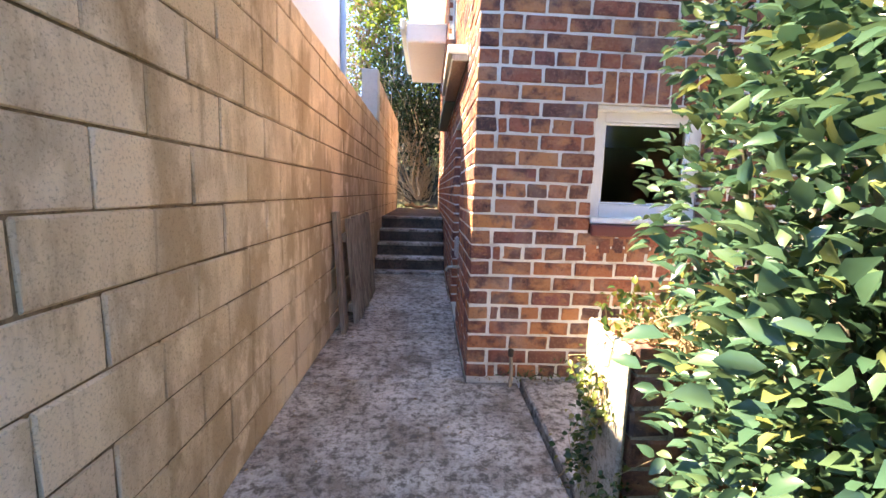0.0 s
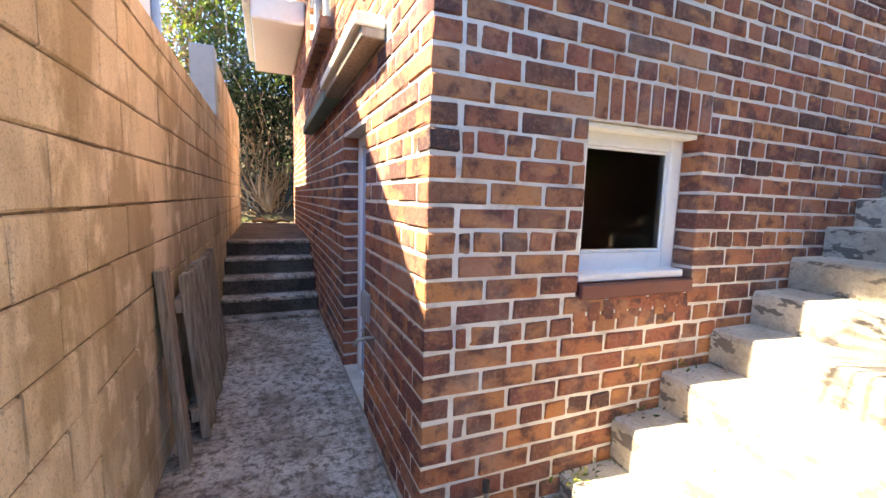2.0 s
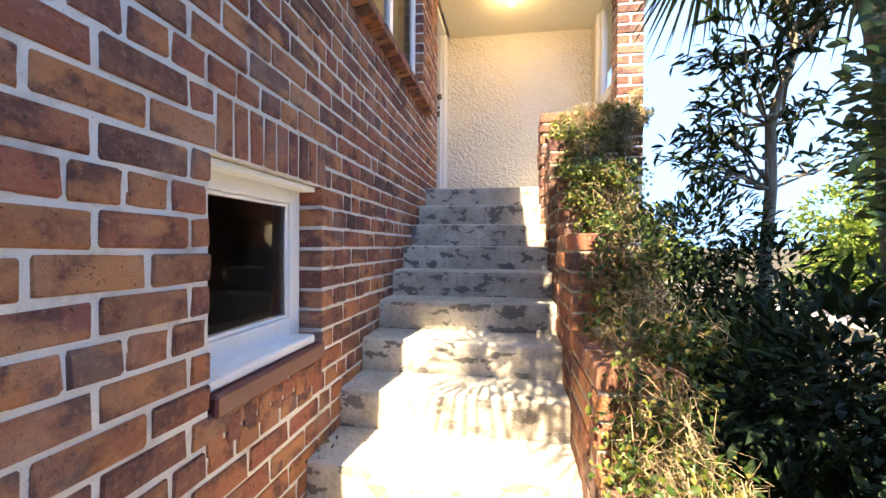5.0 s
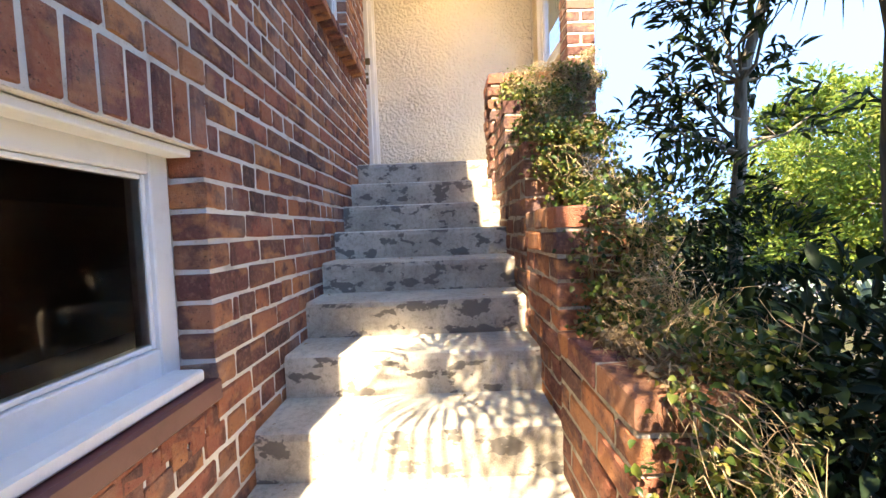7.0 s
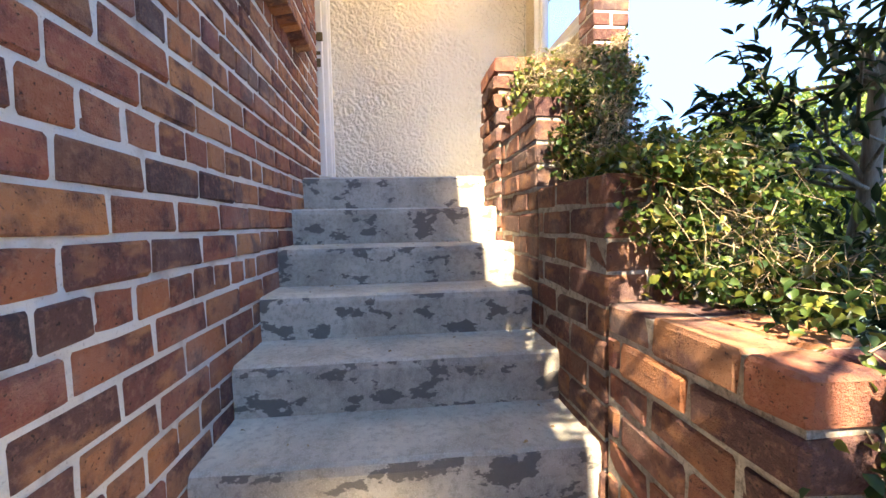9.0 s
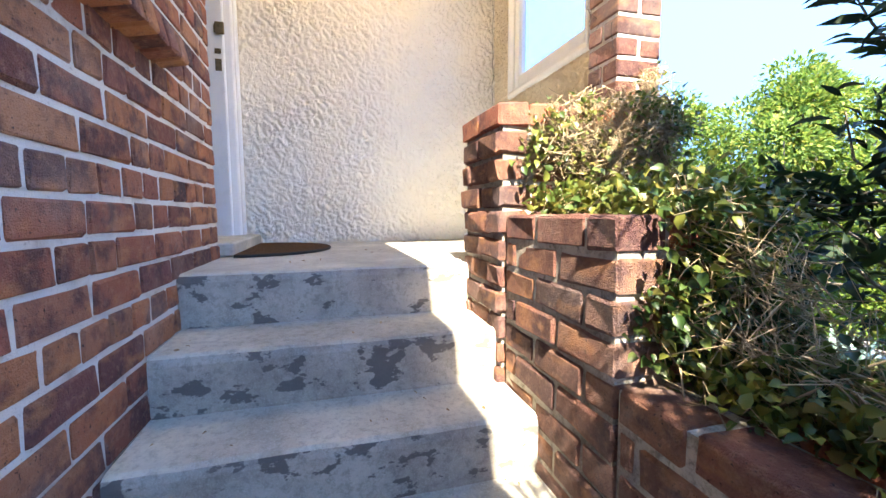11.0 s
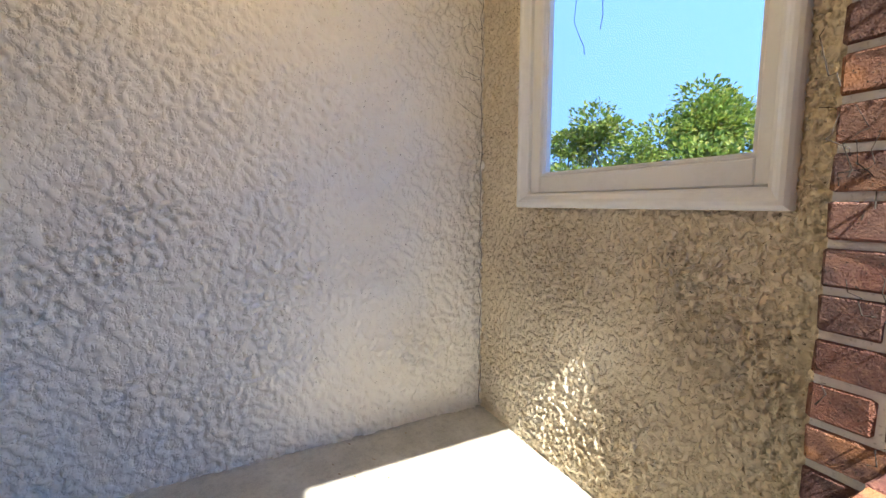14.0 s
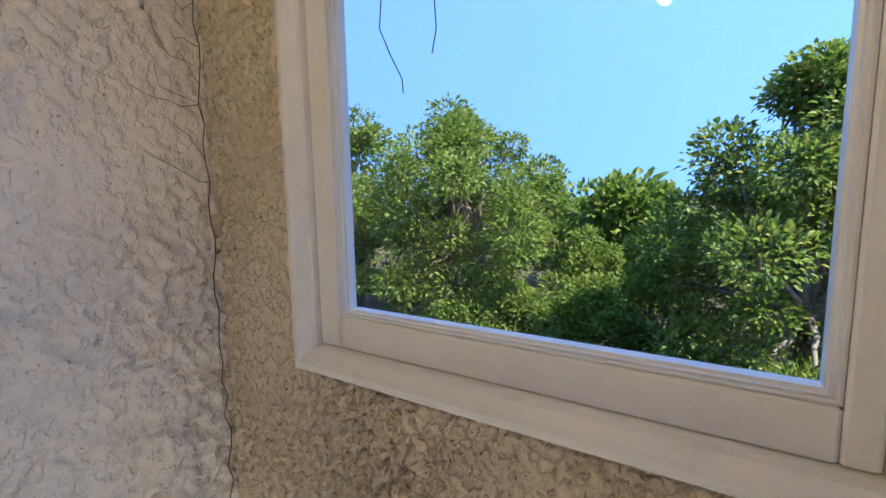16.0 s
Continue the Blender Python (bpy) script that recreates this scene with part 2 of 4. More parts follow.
TREELEAF = leaf_material("tree_leaf", [(0, (0.08, 0.14, 0.022)), (0.5, (0.16, 0.24, 0.038)), (0.85, (0.24, 0.29, 0.048)), (1, (0.32, 0.30, 0.06))], 0.5, 0.45, 0.3)
DRYLEAF = leaf_material("dry_leaf", [(0, (0.20, 0.12, 0.06)), (0.5, (0.33, 0.22, 0.12)), (1, (0.45, 0.34, 0.2))], 0.8)
PALMLEAF = leaf_material("palm_leaf", [(0, (0.05, 0.08, 0.03)), (0.6, (0.09, 0.12, 0.04)), (1, (0.22, 0.16, 0.08))], 0.4)


def soil_material():
    m = Mat("garden_soil", 0.95, spec=0.15)
    c = m.ramp(m.noise(14, 7, 0.7), [(0.3, (0.035, 0.026, 0.018)), (0.55, (0.075, 0.055, 0.035)), (0.75, (0.12, 0.10, 0.06))])
    m.color(m.mix(m.ramp(m.noise(0.5, 5), [(0.5, (0, 0, 0)), (0.7, (0.8, 0.8, 0.8))]), c, (0.08, 0.11, 0.03)))
    m.bump(m.noise(60, 6, 0.7), 0.8, 0.02)
    return m.m


def mat_material():
    m = Mat("coir", 0.98, spec=0.1)
    c = m.ramp(m.noise(45, 6, 0.75), [(0.3, (0.055, 0.032, 0.018)), (0.6, (0.13, 0.075, 0.04)), (0.8, (0.20, 0.13, 0.075))])
    m.color(c)
    m.bump(m.noise(320, 4, 0.8), 0.9, 0.008)
    return m.m


SOIL, COIR = soil_material(), mat_material()
RUBBER = paint_material("black_rubber", (0.03, 0.03, 0.03), 0.8, 0.3)


# ---- mesh tools ----
def mesh_ob(name, verts, faces, mat, parent=None, smooth=False):
    me = bpy.data.meshes.new(name)
    me.from_pydata(verts, [], faces)
    me.update()
    if mat:
        me.materials.append(mat)
    if smooth:
        me.polygons.foreach_set("use_smooth", [True] * len(me.polygons))
    ob = new(name, me)
    if parent:
        ob.parent = parent
    return ob


def bm_ob(name, bm, mat, parent=None, smooth=False):
    me = bpy.data.meshes.new(name)
    bm.to_mesh(me)
    bm.free()
    me.materials.append(mat)
    if smooth:
        me.polygons.foreach_set("use_smooth", [True] * len(me.polygons))
    ob = new(name, me)
    if parent:
        ob.parent = parent
    return ob


def add_box(bm, lo, hi, bevel=0.0, m=None, seg=1):
    lo, hi = Vector(lo), Vector(hi)
    made = bmesh.ops.create_cube(bm, size=1.0)["verts"]
    for v in made:
        v.co = Vector([(a + b) / 2 + c * (b - a) for a, b, c in zip(lo, hi, v.co)])
    if bevel:
        edges = list({e for v in made for e in v.link_edges})
        made = [g for g in bmesh.ops.bevel(bm, geom=edges, offset=bevel, segments=seg, affect="EDGES", profile=0.5)["verts"]]
    if m is not None:
        bmesh.ops.transform(bm, matrix=m, verts=made)
    return made


def box(name, lo, hi, mat, parent=None, bevel=0.0, m=None):
    bm = bmesh.new()
    add_box(bm, lo, hi, bevel, m)
    return bm_ob(name, bm, mat, parent)


def boxes(name, items, mat, parent=None, bevel=0.0):
    bm = bmesh.new()
    for lo, hi in items:
        add_box(bm, lo, hi, bevel)
    return bm_ob(name, bm, mat, parent)


def sheet(name, lo, hi):
    """An upright pane of glass from lo to hi, seen from the right of that line."""
    return mesh_ob(name, [lo, (hi[0], hi[1], lo[2]), hi, (lo[0], lo[1], hi[2])], [(0, 1, 2, 3)], GLASS)


def tube(name, points, radius, mat, parent=None, taper=None):
    """A round rod along points; taper gives the radius at each of them."""
    cu = bpy.data.curves.new(name, "CURVE")
    cu.dimensions, cu.bevel_depth, cu.bevel_resolution = "3D", radius, 2
    cu.use_fill_caps = True
    sp = cu.splines.new("POLY")
    sp.points.add(len(points) - 1)
    for i, (p, c) in enumerate(zip(sp.points, points)):
        p.co = (*c, 1)
        p.radius = taper[i] if taper else 1.0
    tmp = bpy.data.objects.new(name, cu)
    me = bpy.data.meshes.new_from_object(tmp)
    bpy.data.objects.remove(tmp)
    me.materials.append(mat)
    me.polygons.foreach_set("use_smooth", [True] * len(me.polygons))
    ob = new(name, me)
    if parent:
        ob.parent = parent
    return ob


def empty(name, at, label, category="", group="", kind=""):
    ob = new(name)
    ob.location = at
    ob.empty_display_size = 0.1
    return tagged(ob, label, category, group, kind)


def keep(part, parent):
    """Parents a part that was built in world places."""
    part.parent = parent
    part.matrix_parent_inverse = Matrix.Translation(parent.location).inverted()
    return part


def subtract(lo, hi, holes):
    spans = [(lo, hi)]
    for a, b in holes:
        nxt = []
        for s, e in spans:
            if b <= s or a >= e:
                nxt.append((s, e))
            else:
                if a - s > 0.015:
                    nxt.append((s, a))
                if e - b > 0.015:
                    nxt.append((b, e))
        spans = nxt
    return spans


def piece_mesh(name, size, mat, bevel, rough, seed):
    rnd = random.Random(seed)
    bm = bmesh.new()
    add_box(bm, [-s / 2 for s in size], [s / 2 for s in size], bevel)
    for v in bm.verts:
        v.co += Vector([rnd.uniform(-rough, rough) for _ in range(3)])
    me = bpy.data.meshes.new(name)
    bm.to_mesh(me)
    bm.free()
    me.materials.append(mat)
    return me


PIECES = {}


def piece(kind, size, mat, bevel, rough, rnd):
    key = (kind, mat.name, *[round(s, 2) if i == 0 else round(s, 3) for i, s in enumerate(size)], rnd.randrange(3))
    if key not in PIECES:
        PIECES[key] = piece_mesh(kind, size, mat, bevel, rough, int(sum(k * 977 for k in key[2:]) * 1000) % 9999)
    return PIECES[key]


def joined_piece(store, me, m):
    base = len(store[0])
    store[0].extend([(m @ v.co)[:] for v in me.vertices])
    store[1].extend([[base + i for i in p.vertices] for p in me.polygons])


COURSE, Z0 = 0.0885, 0.0135


def lay_bricks(parent, origin, angle, length, k0, k1, holes, corner=0, near=None, seed=1, cap=290, depth=0.11, raked=0.0):
    """Brick courses k0 to k1 on the face that starts at origin and runs at the angle. holes: (u0, u1, z0, z1). corner: 0 or 1, which
    courses give way at the start. near: u range and top whose bricks are parts; the rest are joined."""
    rnd = random.Random(seed)
    face = Matrix.Translation(origin) @ Matrix.Rotation(radians(angle), 4, "Z")
    rest, parts = ([], []), 0
    for k in range(k0, k1):
        zc = Z0 + (k + 0.5) * COURSE
        header = k % 4 == 0
        step = 0.12 if header else 0.24
        start = 0.0 if (k % 2 == 0) == (corner == 0) else 0.12
        if corner < 0:
            start = 0.0
        cuts, u = [], start
        if header and start == 0.0:
            cuts.append((0.0, 0.12))
            cuts.append((0.12, 0.18))
            u = 0.18
        elif header:
            cuts.append((0.12, 0.18))
            u = 0.18
        elif corner < 0 and k % 2:
            cuts.append((0.0, 0.12))
            u = 0.12
        while u < length - 0.02:
            e = min(u + step, length)
            if length - e < 0.03:
                e = length
            if not header and rnd.random() < 0.07 and e - u > 0.2:
                cuts += [(u, u + 0.12), (u + 0.12, e)]
            else:
                cuts.append((u, e))
            u = e
        gaps = [(h[0], h[1]) for h in holes if h[2] + 0.02 < zc < h[3] - 0.02 and (len(h) < 5 or h[4] == k % 2)]
        for a, b in cuts:
            for s, e in subtract(a, b, gaps):
                s = s - 0.006 if s == 0.0 else s
                w = e - s - 0.012
                if w < 0.012:
                    continue
                me = piece("brick", (w, depth, COURSE - 0.013), BRICK, 0.006, 0.0032, rnd)
                out = rnd.uniform(-0.0025, 0.003) - (rnd.random() < raked) * 0.012
                m = face @ Matrix.Translation(((s + e) / 2, depth / 2 - out, zc + rnd.uniform(-0.0015, 0.0015))) @ Euler((0, rnd.uniform(-0.006, 0.006), rnd.uniform(-0.006, 0.006))).to_matrix().to_4x4()
                m = m @ Matrix.Diagonal((w / max(0.01, round(w, 2)), 1, 1, 1))
                if parts < cap and near and near[0] <= (s + e) / 2 <= near[1] and near[2] <= zc <= near[3]:
                    ob = new("brick", me)
                    ob.parent = parent
                    ob.matrix_parent_inverse = Matrix.Translation(parent.location).inverted()
                    ob.matrix_basis = m
                    parts += 1
                else:
                    joined_piece(rest, me, m)
    if rest[0]:
        ob = mesh_ob("brickwork", rest[0], rest[1], BRICK)
        keep(ob, parent)
        tagged(ob, kind="stuff")


def upright_bricks(parent, x0, x1, z0, z1, y, n, depth=0.11, seed=3, tilt=0.0):
    rnd = random.Random(seed)
    w = (x1 - x0) / n
    for i in range(n):
        me = piece("upright_brick", (w - 0.011, depth, z1 - z0 - 0.012), BRICK, 0.005, 0.002, rnd)
        ob = new("brick", me)
        ob.parent = parent
        ob.matrix_parent_inverse = Matrix.Translation(parent.location).inverted()
        ob.matrix_basis = pose(x0 + (i + 0.5) * w, y + depth / 2 - rnd.uniform(-0.002, 0.003), (z0 + z1) / 2, tilt, rnd.uniform(-0.6, 0.6), 0)


# ---- leaves ----
def leaf_shape(length, width, fold=0.25, curl=0.2):
    """A pointed leaf of eight triangles, along +y, with a folded midrib."""
    l, w, f, c = length, width / 2, fold * width, curl * length
    v = [(0, 0, 0), (-w * 0.75, l * 0.28, f), (0, l * 0.3, 0), (w * 0.75, l * 0.28, f), (-w * 0.8, l * 0.62, f - c * 0.3), (0, l * 0.64, -c * 0.3), (w * 0.8, l * 0.62, f - c * 0.3), (0, l, -c)]
    return np.array(v), [(0, 2, 1), (0, 3, 2), (1, 2, 5, 4), (2, 3, 6, 5), (4, 5, 7), (5, 6, 7)]


def leaves(name, places, length, width, mat, parent, seed=1, fold=0.25, curl=0.2, spread=0.35, droop=0.0):
    """Leaves at the places, each (point, outward direction), joined into one mesh."""
    rng = np.random.default_rng(seed)
    shape, faces = leaf_shape(1.0, width / length, fold, curl)
    P = np.array([p for p, _ in places], float)
    D = np.array([d for _, d in places], float)
    n = len(P)
    D = D + rng.normal(0, spread, (n, 3))
    D[:, 2] -= droop
    D /= np.linalg.norm(D, axis=1)[:, None] + 1e-9
    up = rng.normal(0, 0.55, (n, 3)) + np.array([0, 0, 1.0])
    X = np.cross(D, up)
    X /= np.linalg.norm(X, axis=1)[:, None] + 1e-9
    Z = np.cross(X, D)
    s = length * rng.uniform(0.6, 1.25, n)
    V = P[:, None, :] + s[:, None, None] * (shape[None, :, 0, None] * X[:, None] + shape[None, :, 1, None] * D[:, None] + shape[None, :, 2, None] * Z[:, None])
    k = len(shape)
    verts = V.reshape(-1, 3).tolist()
    fs = [tuple(b * k + i for i in f) for b in range(n) for f in faces]
    ob = mesh_ob(name, verts, fs, mat, smooth=True)
    keep(ob, parent)
    tagged(ob, kind="stuff")
    return ob


def clump_places(centres, radii, per, rng, flat=1.0, shell=0.55):
    out = []
    for c, r in zip(centres, radii):
        d = rng.normal(0, 1, (per, 3))
        d /= np.linalg.norm(d, axis=1)[:, None]
        q = rng.uniform(shell, 1.0, per) ** 0.7 * r
        for i in range(per):
            o = d[i] * q[i] * np.array([1, 1, flat])
            out.append((np.array(c) + o, d[i] + np.array([0, 0, 0.25])))
    return out


# ---- ground ----
def ground():
    xs = sorted(set([-2000, -400, -120, -50, -25] + [x * 1.0 for x in range(-14, 24)] + [40, 80, 200, 600, 2000]))
    ys = sorted(set([-2500, -600, -200, -90, -50] + [y * 1.0 for y in range(-36, 22)] + [40, 90, 300, 2000]))

    def height(x, y):
        z = -0.05
        if y < -2:
            z -= 2.6 * min(1.0, (-2 - y) / 14) ** 1.2
        if y > 9 and y < 60:
            z += min(5.0, (y - 9) * 0.55)
        if -30 < y < 30 and -30 < x < 30:
            z += 0.05 * noise.noise((x * 0.35, y * 0.35, 0)) * (abs(y) > 3)
        return z

    verts = [(x, y, height(x, y)) for y in ys for x in xs]
    nx = len(xs)
    faces = [(j * nx + i, j * nx + i + 1, (j + 1) * nx + i + 1, (j + 1) * nx + i) for j in range(len(ys) - 1) for i in range(nx - 1)]
    tagged(mesh_ob("ground", verts, faces, SOIL, smooth=True), "dark garden soil with sparse grass", "ground", kind="structure")


ground()

road = tagged(box("road", (-40.0, -11.2, -1.86), (60.0, -8.9, -1.35), PATH, bevel=0.01), "pale concrete road below the garden", "road", kind="structure")

# passage slab with joints at y 2.3 and between the later pour by the door
path = empty("pavement", (-0.2, 2, 0), "weathered stained concrete path beside the house", "path", kind="structure")
for lo, hi in (((-0.71, -6.0, -0.12), (0.55, -1.2, 0.0)), ((-0.71, -1.194, -0.12), (0.55, 2.30, 0.0)), ((-0.71, 2.306, -0.12), (0.245, 5.55, 0.0))):
    keep(box("slab", lo, hi, PATH, bevel=0.006), path)
keep(box("slab", (0.572, -2.0, -0.1), (0.93, 2.32, 0.022), PATH, bevel=0.01, m=Matrix.Translation((0, 0, 0))), path)
keep(box("slab", (-0.02, 3.15, -0.05), (0.247, 4.3, 0.005), PATH, bevel=0.003), path)

# ---- block wall ----
blockwall = empty("wall_west", (-0.8, 2, 0), "sand-coloured concrete block boundary wall, stained", "wall", kind="structure")
keep(box("mortar", (-0.90, -3.2, -0.1), (-0.7175, 9.9, 2.03), JOINT), blockwall)
rb = random.Random(5)
far = ([], [])
for c in range(12):
    y = 0.732 + 0.189 * (1 - c % 2) - 10 * 0.378
    tall = 0.18 if c < 11 else 0.10
    while y < 9.6:
        me = piece("block", (0.371, 0.19, tall - 0.007), BLOCK, 0.005, 0.0025, rb)
        m = pose(-0.71 - 0.095 + rb.uniform(-0.002, 0.002), y + 0.189, -0.042 + 0.18 * c + tall / 2, 0, rb.uniform(-0.2, 0.2), 90)
        if -0.5 < y < 7.5:
            ob = new("block", me)
            ob.matrix_basis = m
            keep(ob, blockwall)
        else:
            joined_piece(far, me, m)
        y += 0.378
tagged(keep(mesh_ob("blockwork", far[0], far[1], BLOCK), blockwall), kind="stuff")
raised = empty("wall_raised", (-0.8, 7, 2.03), "grey rendered wall end and raised blocks", "wall", kind="structure")
keep(box("post", (-0.93, 5.9, 2.034), (-0.708, 6.12, 2.72), GREYPOST, bevel=0.012), raised)
for c in range(3):
    for i in range(9):
        ob = new("block", piece("block", (0.394, 0.19, 0.194), BLOCK, 0.005, 0.0025, rb))
        ob.matrix_basis = pose(-0.805, 6.33 + 0.4 * i + 0.2 * (c % 2), 2.14 + 0.2 * c, 0, 0, 90)
        keep(ob, raised)

# ---- house ----
X0, WY = 0.25, 2.328
WIN = (0.929, 1.590, 0.94, 1.606)
south = empty("wall_south", (X0, WY, 0), "dark red clinker brick house wall with pale mortar", "wall", kind="structure")
B = 0.0055


def wall_boxes(u0, u1, z0, z1, holes):
    """Rectangles of a wall round its openings."""
    us = sorted({u0, u1, *[h[0] for h in holes], *[h[1] for h in holes]})
    out = []
    for a, b in zip(us, us[1:]):
        zs = subtract(z0, z1, [(h[2], h[3]) for h in holes if h[0] < (a + b) / 2 < h[1]])
        out += [(a, b, s, e) for s, e in zs]
    return out


UPWIN = (2.02, 3.62, 2.66, 4.0)
sholes = [(WIN[0], WIN[1], WIN[2] - 0.07, WIN[3]), UPWIN]
keep(boxes("mortar", [((a, WY + B, s), (b, WY + 0.24, e)) for a, b, s, e in wall_boxes(X0 + B, 4.344, -0.2, 4.5, [(h[0] - 0.012, h[1] + 0.012, h[2], h[3]) for h in sholes])], MORTAR), south)
lay = [(WIN[1] - X0 + 0.12, WIN[1] - X0 + 0.24, WIN[2] - 0.075, WIN[3], 1), (WIN[0] - X0, WIN[1] - X0 + 0.12, WIN[2] - 0.075, WIN[3]), (0.945 - X0, 1.625 - X0, WIN[3], WIN[3] + 2 * COURSE), (WIN[0] - X0, 1.60 - X0, 0.775, 0.87), (UPWIN[0] - X0, UPWIN[1] - X0, UPWIN[2], UPWIN[3]), (1.7 - X0, 3.75 - X0, 2.55, 2.66)]
lay_bricks(south, (X0, WY, 0), 0, 4.10, 0, 50, lay, 0, near=(0.0, 2.6, 0.3, 1.95), seed=11)
upright_bricks(south, 0.945, 1.625, WIN[3], WIN[3] + 2 * COURSE, WY, 9, seed=4)
rq = random.Random(77)
for k in range(10, 18):
    q = 0.12 if k % 2 else 0.0
    ob = new("brick", piece("brick", (0.11 + q, 0.11, COURSE - 0.013), BRICK, 0.006, 0.0032, rq))
    ob.matrix_basis = pose(WIN[1] + 0.058 + q / 2, WY + 0.055, Z0 + (k + 0.5) * COURSE)
    keep(ob, south)
upright_bricks(south, 0.905, 1.60, 0.772, 0.872, WY, 9, seed=8)
upright_bricks(south, 1.70, 3.75, 2.555, 2.65, WY - 0.075, 25, 0.19, seed=9, tilt=-12)

DOORW = (3.30, 4.00, 0.0, 1.68)
west = empty("wall_house_west", (X0, WY, 0), "brick side wall of the house, sunlit near its corner", "wall", kind="structure")
wholes = [DOORW, (4.6, 6.4, 2.66, 4.0)]
keep(boxes("mortar", [((X0 + B, a, s), (X0 + 0.24, b, e)) for a, b, s, e in wall_boxes(WY + 0.245, 10.0, -0.2, 4.5, [(h[0] - 0.012, h[1] + 0.012, h[2], h[3]) for h in wholes])], MORTAR), west)
L = 10.0 - WY


def lay_bricks_west():
    rnd = random.Random(21)
    rest, parts = ([], []), 0
    holes = [(h[0] - WY, h[1] - WY, h[2], h[3]) for h in wholes] + [(0.5, 3.75, 1.96, 2.06)]
    holes[0] = (DOORW[0] - 0.12 - WY, DOORW[1] + 0.12 - WY, DOORW[2], DOORW[3])
    holes += [(DOORW[0] - 0.24 - WY, DOORW[1] + 0.24 - WY, DOORW[2], DOORW[3], 1)]
    for k in range(0, 19):
        q = 0.12 if k % 2 else 0.0
        for c in (DOORW[0] - 0.06 - q / 2, DOORW[1] + 0.06 + q / 2):
            ob = new("brick", piece("brick", (0.11 + q, 0.11, COURSE - 0.013), BRICK, 0.006, 0.0032, rnd))
            ob.matrix_basis = pose(X0 + 0.055, c, Z0 + (k + 0.5) * COURSE, 0, 0, 90)
            keep(ob, west)
    for k in range(0, 50):
        zc = Z0 + (k + 0.5) * COURSE
        header = k % 4 == 0
        u = 0.12 if k % 2 == 0 else 0.0
        cuts = []
        if header:
            cuts.append((u, u + 0.06))
            u += 0.06
        while u < L:
            e = min(u + (0.12 if header else 0.24), L)
            cuts.append((u, e))
            u = e
        gaps = [(h[0], h[1]) for h in holes if h[2] + 0.02 < zc < h[3] - 0.02 and (len(h) < 5 or h[4] == k % 2)]
        for a, b in cuts:
            for s, e in subtract(a, b, gaps):
                s = s - 0.006 if s == 0.0 else s
                w = e - s - 0.012
                if w < 0.012:
                    continue
                me = piece("brick", (w, 0.11, COURSE - 0.013), BRICK, 0.006, 0.0032, rnd)
                m = pose(X0 + 0.055 - rnd.uniform(-0.0025, 0.003), WY + (s + e) / 2, zc, 0, 0, 90) @ Matrix.Diagonal((w / max(0.01, round(w, 2)), 1, 1, 1))
                if parts < 290 and (s + e) / 2 < 2.3 and 0.2 < zc < 2.0:
                    ob = new("brick", me)
                    ob.matrix_basis = m
                    keep(ob, west)
                    parts += 1
                else:
                    joined_piece(rest, me, m)
    tagged(keep(mesh_ob("brickwork", rest[0], rest[1], BRICK), west), kind="stuff")


lay_bricks_west()

# shell: floors, inner rooms, roof
shell = empty("house_shell", (3, 6, 0), "inner rooms and outer walls that close the house", "wall", kind="structure")
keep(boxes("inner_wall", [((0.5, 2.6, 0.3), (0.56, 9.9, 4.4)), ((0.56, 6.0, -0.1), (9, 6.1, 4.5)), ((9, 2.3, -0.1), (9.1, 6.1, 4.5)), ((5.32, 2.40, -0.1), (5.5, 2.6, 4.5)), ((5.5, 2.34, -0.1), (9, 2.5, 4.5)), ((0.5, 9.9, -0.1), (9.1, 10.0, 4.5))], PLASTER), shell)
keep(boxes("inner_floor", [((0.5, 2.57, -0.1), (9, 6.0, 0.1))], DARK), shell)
keep(boxes("hall_floor", [((3.9, 2.575, 1.80), (9, 6.0, 1.93)), ((0.56, 2.575, 1.80), (3.9, 6.0, 1.93))], FLOORWOOD), shell)
keep(boxes("roof", [((-0.35, 1.72, 4.42), (9.4, 10.3, 4.56)), ((3.42, 0.05, 4.07), (9.4, 1.715, 4.56))], CREAM), shell)
keep(boxes("gutter", [((-0.45, 1.66, 4.40), (-0.352, 10.3, 4.54)), ((3.34, 0.05, 4.02), (3.417, 1.715, 4.2))], WHITE, bevel=0.015), shell)
ceil = tagged(boxes("ceiling", [((3.42, 0.25, 4.05), (5.5, 2.326, 4.066)), ((0.5, 2.575, 3.95), (9, 6.0, 4.0))], CREAM), "flat cream painted porch ceiling", "ceiling", kind="structure")


